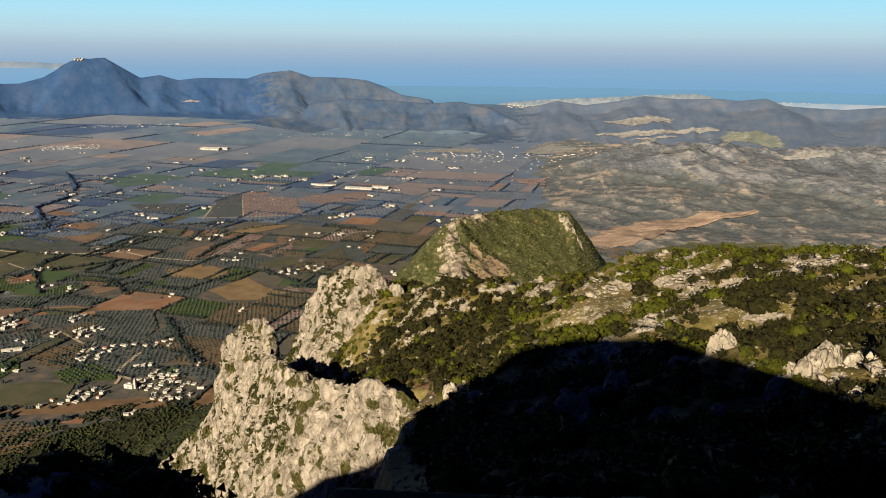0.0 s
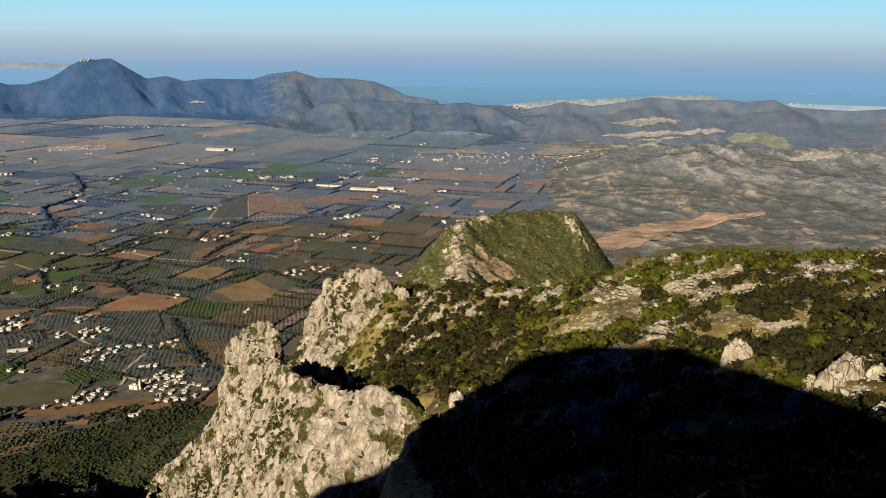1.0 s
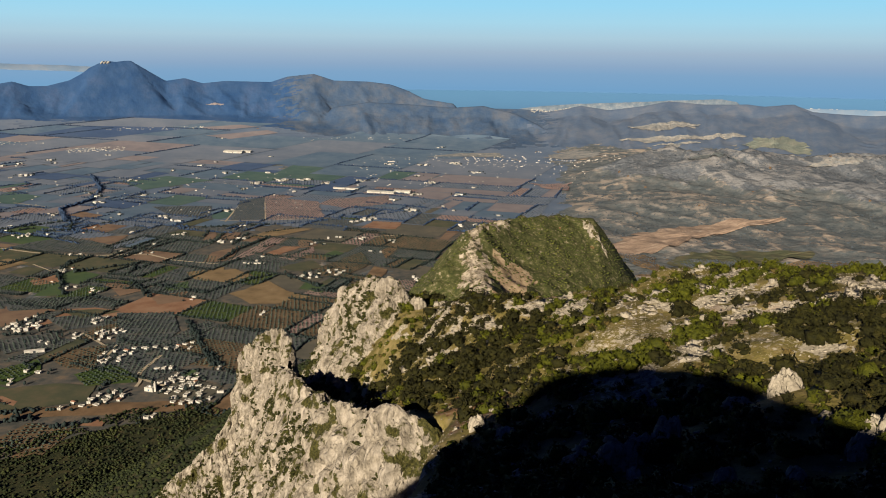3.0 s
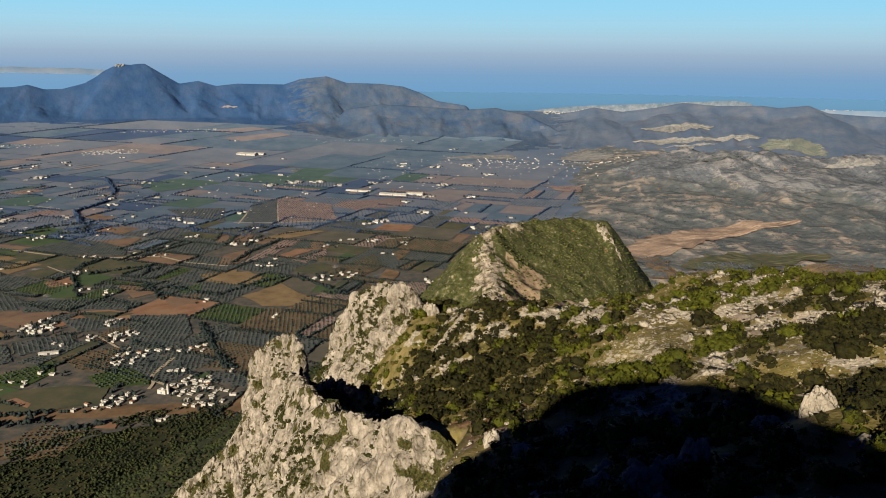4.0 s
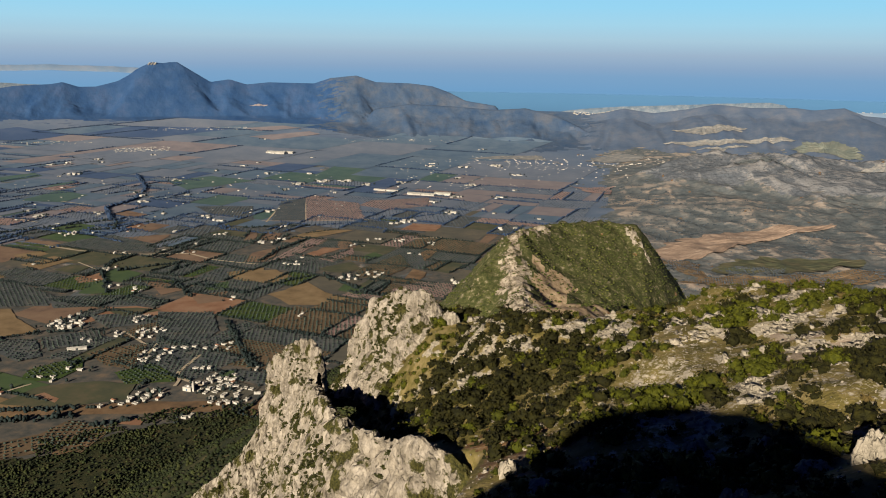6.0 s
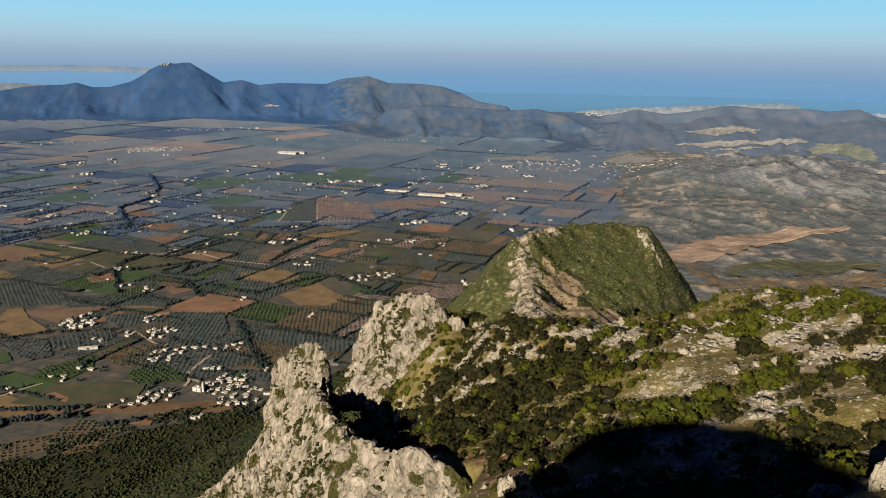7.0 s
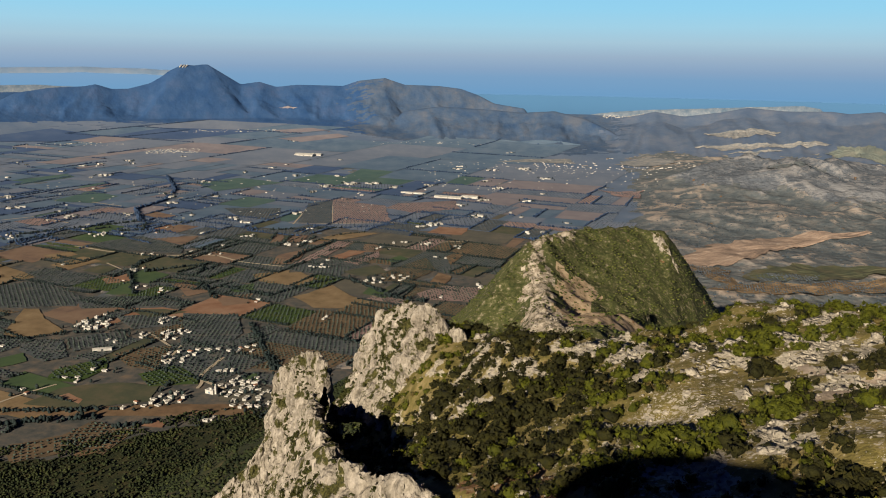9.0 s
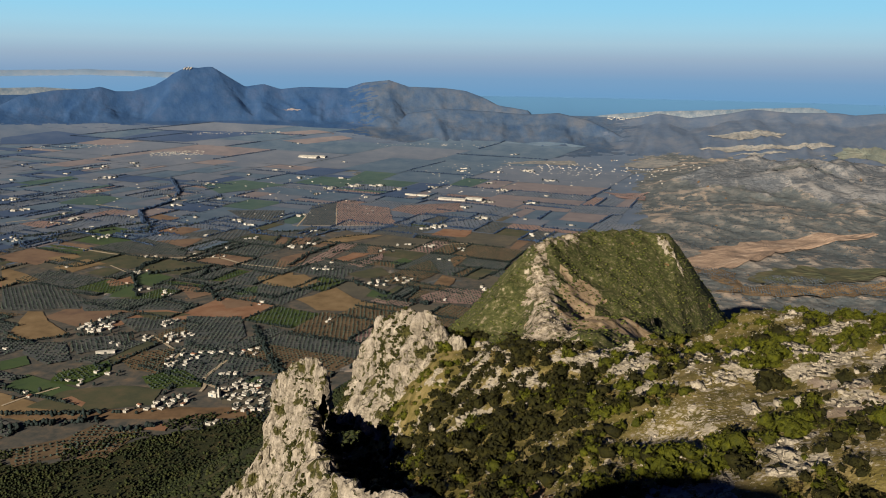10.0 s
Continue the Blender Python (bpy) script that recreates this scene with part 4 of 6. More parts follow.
        tagged(mesh_of("scrub", V, T, m), word + " scrub covering the mountain slope", "shrubs", kind="stuff")


def slope_stones():
    shapes = [stone_shape(s, 1) for s in range(9)]
    small = [stone_shape(50 + s, 1) for s in range(5)]
    x, y = jittered(-60, 190, 42, 330, 0.8)
    w = left_of_cliff(x, y)
    dens = 0.034 + 0.03 * np.clip((y - 165) / 20, 0, 1) * (x < 80) + 0.52 * karst(x, y) + 0.10 * np.maximum(fractal(x, y, 6, 2, 64) - 0.25, 0)
    keep = in_view(x, y) & (w < -2) & (np.hypot(x - 36, y - 102) > 8) & (rng.uniform(0, 1, len(x)) < dens)
    x, y = x[keep], y[keep]
    X, Y, Z = land(x, y)
    size = np.clip(rng.lognormal(-0.90, 0.50, len(x)) * (0.70 + 0.6 * karst(x, y)), 0.14, 1.5)
    turn = rng.uniform(0, 6.28, len(x))
    tall = rng.uniform(0.6, 1.3, len(x))
    near = np.argsort(np.hypot(x - 20, y - 60) - 20 * size)[:120]
    is_single = np.zeros(len(x), bool)
    is_single[near] = True
    meshes = []
    for V, T in shapes:
        ob = mesh_of("boulder", V, T, M_STONE)
        meshes.append(ob.data)
        bpy.data.objects.remove(ob)
    for i in np.nonzero(is_single)[0]:
        ob = new("boulder", meshes[i % 9])
        ob.matrix_world = pose(float(X[i]), float(Y[i]), float(Z[i]), 0, 0, math.degrees(turn[i])) @ Matrix.Diagonal((size[i], size[i], size[i] * tall[i], 1))
        tagged(ob, "weathered pale limestone boulder bedded in the slope", "boulder", "boulders on the slope")
    f = ~is_single
    V, T = spread(shapes, X[f], Y[f], Z[f] - 0.15 * size[f], size[f], turn[f], tall[f])
    tagged(mesh_of("outcrop", V, T, M_STONE), "pale limestone outcrops strewn over the slope", "rocks", kind="stuff")
    # broken rock along the hill's crest
    x, y = jittered(-30, 70, 590, 890, 2.6)
    band = ridge(x, y, [(36, 880, 0), (14, 852, 0), (-6, 826, 0), (-1, 770, 0), (4, 690, 0), (8, 600, 0)], 1, 1) + 5 * fractal(x, y, 16, 2, 65)
    keep = (band > -4 - 0.055 * np.clip(826 - y, 0, 230)) & (x < 34) & (rng.uniform(0, 1, len(x)) < 0.26)
    X, Y, Z = land(x[keep], y[keep])
    V, T = spread(shapes, X, Y, Z, rng.uniform(0.5, 1.9, len(X)), rng.uniform(0, 6.28, len(X)), rng.uniform(0.6, 1.2, len(X)))
    tagged(mesh_of("crest_rocks", V, T, M_ROCK), "broken pale rocks along the crest of the hill", "rocks", kind="stuff")
    # loose scree on the grazed turf
    x, y = jittered(-10, 120, 40, 260, 1.0)
    keep = in_view(x, y) & (rng.uniform(0, 1, len(x)) < 0.16 + 0.3 * np.maximum(fractal(x, y, 11, 2, 71), 0))
    X, Y, Z = land(x[keep], y[keep])
    V, T = spread(small, X, Y, Z, rng.uniform(0.10, 0.30, len(X)), rng.uniform(0, 6.28, len(X)))
    tagged(mesh_of("scree", V, T, M_STONE), "small loose pale stones on thin turf", "stones", kind="stuff")


def cliff_plants(crag_ob, crest, share, seed, limit=0.05, low=0.5, high=1.5):
    """Bushes rooted in the ledges and clefts of a crag."""
    g = np.random.default_rng(seed)
    me = crag_ob.data
    C = np.array([p.center[:] for p in me.polygons])
    N = np.array([p.normal[:] for p in me.polygons])
    patch = fractal(C[:, 0] + C[:, 2] * 0.7, C[:, 1] - C[:, 2] * 0.6, 12, 4, seed)
    dens = share * np.clip((np.abs(N[:, 2]) - limit) * 4, 0.3, 1) * np.clip(0.05 + 2.6 * (patch - 0.12), 0.03, 1)
    top = np.interp(C[:, 1], [p[1] for p in sorted(crest, key=lambda p: p[1])], [p[2] for p in sorted(crest, key=lambda p: p[1])])
    dens = dens * np.clip((top - C[:, 2] - 2) / 9, 0.12, 1)          # the crest stays bare
    k = np.nonzero(g.uniform(0, 1, len(C)) < dens)[0]
    shapes = [bush_shape(300 + s, 26, 0.24) for s in range(5)]
    size = g.uniform(low, high, len(k))
    V, T = spread(shapes, C[k, 0], C[k, 1], C[k, 2] - 0.3 * size, size, g.uniform(0, 6.28, len(k)), g.uniform(0.6, 1.0, len(k)))
    tagged(mesh_of("cliff_scrub", V, T, M_CLIFF_LEAF), "green bushes rooted in the clefts of the cliff", "shrubs", kind="stuff")


def crown_shape(seed, rough=0.22):
    g = np.random.default_rng(seed)
    V, T = ball(1)
    V = V * (1 + rough * g.normal(size=(len(V), 1)))
    V[:, 2] = V[:, 2] * 0.75 + 0.75
    return V, T


def wood_on(name, x0, x1, y0, y1, step, test, m, label, low, high, seed, tall=(0.7, 1.3)):
    """Low wood on the flanks."""
    x, y = jittered(x0, x1, y0, y1, step)
    keep = test(x, y) & in_view(x, y)
    X, Y, Z = land(x[keep], y[keep])
    shapes = [crown_shape(seed + s, 0.3) for s in range(8)]
    V, T = spread(shapes, X, Y, Z - 0.3, rng.uniform(low, high, len(X)), rng.uniform(0, 6.28, len(X)), rng.uniform(*tall, len(X)))
    tagged(mesh_of(name, V, T, m), label, "woodland", kind="stuff")


slope_scrub()
slope_stones()
cliff_plants(wall_crag, WALL_CREST, 0.42, 5)
cliff_plants(spire_crag, SPIRE_CREST, 0.40, 6)
cliff_plants(knob_crag, KNOB_CREST, 0.42, 8)
cliff_plants(buttress_crag, BUTTRESS_CREST, 0.40, 9)
cliff_plants(hill_cap_crag, HILL_CAP_CREST, 0.06, 12, low=1.0, high=2.2)


def hill_wood(x, y):
    bare = bare_bowl(x, y)
    crest = ridge(x, y, [(36, 880, 0), (14, 852, 0), (-6, 826, 0), (-1, 770, 0), (4, 690, 0), (8, 610, 0)], 1, 1) > -6 - 0.085 * np.clip(826 - y, 0, 230)
    return rng.uniform(0, 1, len(x)) < 0.66 - 0.50 * bare - 0.30 * crest * (x < 34) * (x > -13) + 0.75 * fractal(x, y, 16, 4, 81)


def foot_wood(x, y):
    return (x < -60 - 0.1 * (y - 420)) & (y < wood_edge(x) + 10 * fractal(x, y, 90, 3, 8)) & (rng.uniform(0, 1, len(x)) < 0.72 + 0.55 * fractal(x, y, 60, 4, 83))


wood_on("hill_scrub", -120, 330, 440, 1080, 3.2, hill_wood, M_MAQUIS, "dense green maquis on the flat-topped hill", 0.6, 1.6, 400, (0.4, 0.8))
wood_on("pine_wood", -720, -60, 420, 1080, 3.8, foot_wood, M_PINE, "dark pine wood on the foot of the mountain", 0.9, 2.1, 420)

# the white outcrop and the rock bands in and beside the mountain's shadow
def outcrop(name, x, y, wide, deep, high, turn, label, seed):
    """A jagged upright outcrop, fluted by rain."""
    V, T = ball(5 if wide > 1.5 else 4)
    V = V / ((np.abs(V) ** 3.2).sum(1) ** (1 / 3.2))[:, None]
    a = np.arctan2(V[:, 1], V[:, 0])
    flute = value_noise(a * 3.2 + seed, V[:, 2] * 0.6, seed) * 0.20 + value_noise(a * 8, V[:, 2] * 1.2, seed + 4) * 0.11 + value_noise(V[:, 0] * 9 + V[:, 2] * 7, V[:, 1] * 9, seed + 6) * 0.06
    V[:, :2] *= (1 + flute - 0.22 * np.clip(V[:, 2], 0, 1))[:, None]
    step = value_noise(V[:, 0] * 2.4 + seed, V[:, 1] * 2.4, seed + 2) + 0.5 * value_noise(V[:, 0] * 6, V[:, 1] * 6 + seed, seed + 3)
    V[:, 2] *= np.where(V[:, 2] > 0, 0.82 + 0.22 * step, 1)
    X, Y, Z = (float(v) for v in land(x, y))
    ob = mesh_of(name, V * (wide, deep, high), T, M_STONE)
    ob.matrix_world = pose(X, Y, Z, 0, 0, turn)
    tagged(ob, label, "rock", "rock outcrops near the summit")


outcrop("white_boulder", 35.5, 103.8, 2.0, 1.7, 3.0, 20, "large fluted white limestone boulder on the slope", 31)
for k, (x, y, wide, deep, high, turn) in enumerate(((38.4, 84.2, 1.9, 1.2, 2.2, 30), (41.4, 87.0, 2.2, 1.3, 2.7, 32), (44.8, 90, 1.9, 1.2, 2.4, 28), (48.5, 89, 1.2, 0.9, 1.4, 24), (48, 80, 1.5, 1.0, 1.5, 15),
                                                     (53, 84, 1.8, 1.4, 2.0, 40), (31.0, 106.5, 1.9, 1.3, 1.6, 10), (14.2, 93.2, 2.4, 1.6, 3.4, -10), (17, 95.5, 1.9, 1.4, 3.4, 5), (19.8, 95, 1.8, 1.3, 4.2, 12),
                                                     (23.4, 126.5, 1.8, 1.2, 2.0, 12), (27, 118, 2.4, 1.4, 2.2, 20), (11, 127, 2.2, 1.6, 2.2, -20), (16.9, 66.6, 1.1, 0.9, 1.7, 0), (34.5, 82, 1.8, 1.2, 2.2, 33),
                                                     (31.8, 72.5, 1.8, 1.2, 1.9, 14), (10.5, 97.5, 1.8, 1.2, 1.8, 5), (11.7, 76.8, 0.8, 0.7, 1.1, 10), (16.2, 49.3, 1.0, 0.7, 0.9, 20), (16.6, 44, 1.0, 0.6, 0.9, 0),
                                                     (12.3, 46, 1.2, 0.9, 1.1, 40), (10.5, 34, 0.7, 0.6, 0.8, 0), (28, 58, 1.0, 0.8, 1.0, 10), (3, 121, 1.5, 1.2, 2.2, 14), (-1, 132, 1.4, 1.1, 2.4, 5))):
    outcrop("rock_outcrop", x, y, wide, deep, high, turn, "pale fluted limestone outcrop among dark shrubs", 40 + k)
g = np.random.default_rng(17)
for k in range(46):
    x, y = float(g.uniform(-8, 46)), float(g.uniform(28, 128))
    if float(left_of_cliff(np.array(x), np.array(y))) < -6 and math.hypot(x - 36, y - 101) > 13:
        w = float(g.uniform(0.5, 1.4))
        outcrop("rock_outcrop", x, y, w, w * float(g.uniform(0.6, 0.9)), w * float(g.uniform(0.8, 1.7)), float(g.uniform(0, 180)), "pale fluted limestone outcrop in the mountain's shadow", 80 + k)
outcrop("rock_outcrop", -20, 264.5, 2.6, 2.0, 3.6, 10, "small pale limestone tooth beside the rounded knob", 75)

# ---- the farmed plain ----
M_FIELD = {
    "stubble": mat("stubble_soil", [(0.107, 0.076, 0.041), (0.1628, 0.1159, 0.0648), (0.2065, 0.152, 0.0886)], 45, 10),
    "ploughed": mat("ploughed_soil", [(0.0929, 0.0639, 0.052), (0.1435, 0.0959, 0.0683), (0.1702, 0.1194, 0.0847)], 45, 10),
    "red_earth": mat("red_soil", [(0.1478, 0.0756, 0.0461), (0.2015, 0.1152, 0.0745), (0.2253, 0.1503, 0.1049)], 40, 10),
    "bare_earth": mat("bare_soil", [(0.0672, 0.0482, 0.0314), (0.126, 0.0808, 0.047), (0.1806, 0.1247, 0.0784)], 35, 12),
    # pale clay to far wheat: colours blued in place of distance haze
    "pale_clay": mat("pale_clay", [(0.098, 0.112, 0.130), (0.155, 0.158, 0.162), (0.215, 0.205, 0.198)], 26, 14, grit=0.78, lo=0.38, hi=0.62),
    "hazed_stubble": mat("hazed_stubble", [(0.0857, 0.11, 0.1618), (0.1071, 0.13, 0.1798), (0.1339, 0.152, 0.1977)], 120, 10),
    "artichoke": mat("hazed_crop_rows", [(0.0536, 0.09, 0.1489), (0.0714, 0.11, 0.1669), (0.0947, 0.13, 0.1849)], 80, 10),
    "hazed_plough": mat("hazed_plough", [(0.1254, 0.118, 0.1404), (0.1588, 0.142, 0.1598), (0.1862, 0.168, 0.1814)], 80, 10),
    "dark_crop": mat("hazed_leafy_crop", [(0.0313, 0.058, 0.1296), (0.0405, 0.07, 0.144), (0.0552, 0.084, 0.1536)], 120, 10),
    "far_wheat": mat("hazed_young_wheat", [(0.038, 0.075, 0.076), (0.052, 0.094, 0.088), (0.069, 0.105, 0.095)], 90, 9),
    "eroded_clay": mat("eroded_pink_clay", [(0.125, 0.100, 0.088), (0.20, 0.148, 0.118), (0.265, 0.200, 0.160), (0.34, 0.28, 0.235)], 34, 14, lo=0.36, hi=0.64, grit=0.75, drawn=(15, 1.7)),
    "hill_pasture": mat("dry_hill_pasture", [(0.080, 0.100, 0.100), (0.110, 0.126, 0.115), (0.150, 0.154, 0.135)], 60, 10),
    "winter_wheat": mat("winter_wheat", [(0.028, 0.051, 0.027), (0.043, 0.073, 0.031), (0.060, 0.083, 0.037)], 60, 9),
    "pasture": mat("pasture", [(0.0357, 0.0452, 0.031), (0.0587, 0.0626, 0.038), (0.0918, 0.0774, 0.05)], 50, 10),
    "fallow": mat("fallow_ground", [(0.0559, 0.0569, 0.0503), (0.0799, 0.0762, 0.0626), (0.1149, 0.0992, 0.0747)], 70, 10),
    "olive": mat("olive_ground", [(0.0392, 0.0501, 0.0594), (0.0613, 0.0703, 0.0781), (0.0954, 0.0931, 0.0882)], 30, 10),
    # olive soil of the outer plain, with haze put into its colour
    "far_olive": mat("hazed_olive_ground", [(0.0806, 0.1091, 0.1667), (0.105, 0.1305, 0.1836), (0.1426, 0.1562, 0.2034)], 60, 10),
    "green_orchard": mat("grassy_orchard_ground", [(0.024, 0.046, 0.012), (0.040, 0.068, 0.016), (0.065, 0.074, 0.023)], 35, 10),
    "tan_orchard": mat("sandy_orchard_ground", [(0.0619, 0.0487, 0.0333), (0.1049, 0.074, 0.0461), (0.1419, 0.1027, 0.0666)], 35, 10),
    "red_orchard": mat("red_orchard_ground", [(0.164, 0.112, 0.111), (0.217, 0.149, 0.142), (0.239, 0.184, 0.169)], 45, 10),
}
M_ROAD = mat("dusty_road", [(0.28, 0.235, 0.175), (0.38, 0.33, 0.26)], 12, 8)
placed_fields, orchard_rows, orchard_far, hedge_rows, hedge_far, farm_sites = [], [], [], [], [], []


def inside(poly, x, y):
    hit = np.zeros(np.shape(x), bool)
    for (ax, ay), (bx, by) in zip(poly, poly[1:] + poly[:1]):
        if ay != by:
            hit ^= ((ay > y) != (by > y)) & (x < (bx - ax) * (y - ay) / (by - ay) + ax)
    return hit


def laid(poly, lift, name, m, rings=4, cuts=3, ragged=0.0):
    """A sheet of ground within an outline, following the land."""
    mid = np.mean(poly, axis=0)
    rim = [np.array(a) + (np.array(b) - np.array(a)) * k / cuts for a, b in zip(poly, poly[1:] + poly[:1]) for k in range(cuts)]
    if ragged:
        rim = [p + (p - mid) / (np.linalg.norm(p - mid) + 1) * ragged * float(fractal(np.array(p[0]), np.array(p[1]), 45, 4, 19)) for p in rim]
    n = len(rim)
    pts = [mid] + [mid + (p - mid) * (r / rings) for r in range(1, rings + 1) for p in rim]
    pts = np.array(pts)
    X, Y, Z = land(pts[:, 0], pts[:, 1])
    faces = [(0, 1 + k, 1 + (k + 1) % n) for k in range(n)]
    for r in range(rings - 1):
        a, b = 1 + r * n, 1 + (r + 1) * n
        faces += [(a + k, b + k, b + (k + 1) % n, a + (k + 1) % n) for k in range(n)]
    return np.stack([X, Y, Z + lift], 1), faces


def plant(poly, angle, step, jitter=0.35):
    """Trees in rows on an outline."""
    P = np.array(poly)
    c, s = math.cos(angle), math.sin(angle)
    u, v = P[:, 0] * c + P[:, 1] * s, -P[:, 0] * s + P[:, 1] * c
    gu, gv = np.meshgrid(np.arange(u.min() + 3, u.max() - 2, step), np.arange(v.min() + 3, v.max() - 2, step * 1.15))
    gu = gu.ravel() + rng.normal(0, jitter, gu.size)
    gv = gv.ravel() + rng.normal(0, jitter, gv.size)
    x, y = gu * c - gv * s, gu * s + gv * c
    ok = inside(poly, x, y) & (rng.uniform(0, 1, len(x)) < 0.93)
    return x[ok], y[ok]


def field(kind, *poly):
    poly = [tuple(p) for p in poly]
    mid = np.mean(poly, axis=0)
    far = math.hypot(*mid)
    lift = (0.9 if mid[0] < 150 else 2.2) + 0.012 * len(placed_fields)
    V, faces = laid(poly, lift, "field", M_FIELD[kind], *((5, 6, 6.0) if mid[0] < 150 else (10, 14, 22.0 if far < 3200 else 25.0)))
    part("field", V.tolist(), faces, M_FIELD[kind], ground)
    placed_fields.append(poly)
    if kind in ("olive", "green_orchard", "tan_orchard", "red_orchard"):
        a, b = np.array(poly[0]), np.array(poly[1])
        x, y = plant(poly, math.atan2(*(b - a)[::-1]), 7.6 if far < 2000 else 9.5)
        (orchard_rows if far < 2300 and mid[0] < 150 else orchard_far).append((x, y, np.full(len(x), lift)))


def road(width, *line):
    """A pale track laid on the plain."""
    pts = []
    for (ax, ay), (bx, by) in zip(line, line[1:]):
        n = max(2, int(math.hypot(bx - ax, by - ay) / 15))
        pts += [(ax + (bx - ax) * k / n, ay + (by - ay) * k / n) for k in range(n)]
    pts = np.array(pts + [line[-1]], float)
    pts[1:-1] = (pts[:-2] + 2 * pts[1:-1] + pts[2:]) / 4
    d = np.gradient(pts, axis=0)
    d /= np.linalg.norm(d, axis=1)[:, None]
    side = np.stack([-d[:, 1], d[:, 0]], 1) * width / 2
    V = []
    for e in (-1, 1):
        X, Y, Z = land(pts[:, 0] + e * side[:, 0], pts[:, 1] + e * side[:, 1])
        V.append(np.stack([X, Y, Z + 1.3], 1))
    n = len(pts)
    faces = [(k, n + k, n + k + 1, k + 1) for k in range(n - 1)]
    ob = link_mesh("road", np.concatenate(V).tolist(), faces, M_ROAD)
    tagged(ob, "pale dusty farm road across the plain", "road", kind="structure")


def tree_line(tall, *line):
    for (ax, ay), (bx, by) in zip(line, line[1:]):
        n = max(3, int(math.hypot(bx - ax, by - ay) / 2.6))
        u = rng.uniform(0, 1, n)
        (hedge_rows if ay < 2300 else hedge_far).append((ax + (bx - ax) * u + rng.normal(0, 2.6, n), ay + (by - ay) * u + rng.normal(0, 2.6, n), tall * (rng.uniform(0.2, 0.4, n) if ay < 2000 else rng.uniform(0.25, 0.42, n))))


# houses
M_WHITE = mat("whitewash", [(0.20, 0.195, 0.185), (0.31, 0.305, 0.29), (0.44, 0.43, 0.41)], 9, 8, rough=0.85, island=0.35)
M_ROOF = mat("flat_roof", [(0.26, 0.2448, 0.2205), (0.36, 0.3417, 0.315)], 5, 8)
M_TILE = mat("tile_roof", [(0.187, 0.095, 0.063), (0.272, 0.1425, 0.0945)], 4, 8)
M_GLASS = mat("window_dark", [(0.02, 0.025, 0.03), (0.04, 0.045, 0.05)], 2, 2, rough=0.25)
M_DOOR = mat("blue_door", [(0.04, 0.09, 0.18), (0.06, 0.12, 0.22)], 2, 2, rough=0.5)


def box_of(x0, x1, y0, y1, z0, z1):
    V = [(x, y, z) for z in (z0, z1) for x, y in ((x0, y0), (x1, y0), (x1, y1), (x0, y1))]
    return V, [(3, 2, 1, 0), (4, 5, 6, 7), (0, 1, 5, 4), (1, 2, 6, 5), (2, 3, 7, 6), (3, 0, 4, 7)]


def joined(*boxes):
    V, F = [], []
    for v, f in boxes:
        F += [tuple(i + len(V) for i in q) for q in f]
        V += v
    return V, F


def house(wide, deep, high, storeys, roof_kind, label):
    """A flat-roofed farmhouse: walls with a parapet, roof, door and windows, and a stair head."""
    ob = new("house")
    w, d, h = wide / 2, deep / 2, high * storeys
    t = 0.35
    part("wall", *joined(box_of(-w, w, -d, d, -1.5, h), box_of(-w, w, -d, -d + t, h, h + 0.6), box_of(-w, w, d - t, d, h, h + 0.6),
                         box_of(-w, -w + t, -d + t, d - t, h, h + 0.6), box_of(w - t, w, -d + t, d - t, h, h + 0.6)), M_WHITE, ob)
    if roof_kind == "flat":
        part("roof", *box_of(-w + t, w - t, -d + t, d - t, h + 0.02, h + 0.12), M_ROOF, ob)
        part("stair_head", *box_of(w - 3.2, w - t - 0.1, d - 3.4, d - t - 0.1, h + 0.12, h + 2.3), M_WHITE, ob)
    else:
        V = [(-w - 0.4, -d - 0.4, h + 0.6), (w + 0.4, -d - 0.4, h + 0.6), (w + 0.4, d + 0.4, h + 0.6), (-w - 0.4, d + 0.4, h + 0.6), (-w + 1, 0, h + 2.4), (w - 1, 0, h + 2.4)]
        part("roof", V, [(0, 1, 5, 4), (2, 3, 4, 5), (1, 2, 5), (3, 0, 4), (3, 2, 1, 0)], M_TILE, ob)
    part("door", *box_of(-0.7, 0.7, -d - 0.06, -d + 0.02, -0.2, 2.2), M_DOOR, ob)
    for s in range(storeys):
        for x in (-w * 0.62, w * 0.62):
            part("window", *box_of(x - 0.65, x + 0.65, -d - 0.05, -d + 0.02, s * high + 1.1, s * high + 2.4), M_GLASS, ob)
        part("window", *box_of(-w - 0.05, -w + 0.02, -0.7, 0.7, s * high + 1.1, s * high + 2.4), M_GLASS, ob)
    return tagged(ob, label, "house", "houses on the plain")


HOUSES = [house(12, 9, 3.3, 1, "flat", "whitewashed single-storey farmhouse with a flat roof"), house(10, 10, 3.2, 2, "flat", "whitewashed two-storey house with a flat roof"),
          house(16, 8, 3.3, 1, "flat", "long whitewashed farmhouse with a flat roof"), house(11, 8, 3.2, 1, "tile", "whitewashed cottage with a red tiled roof")]
house_count = [0]
far_boxes = []


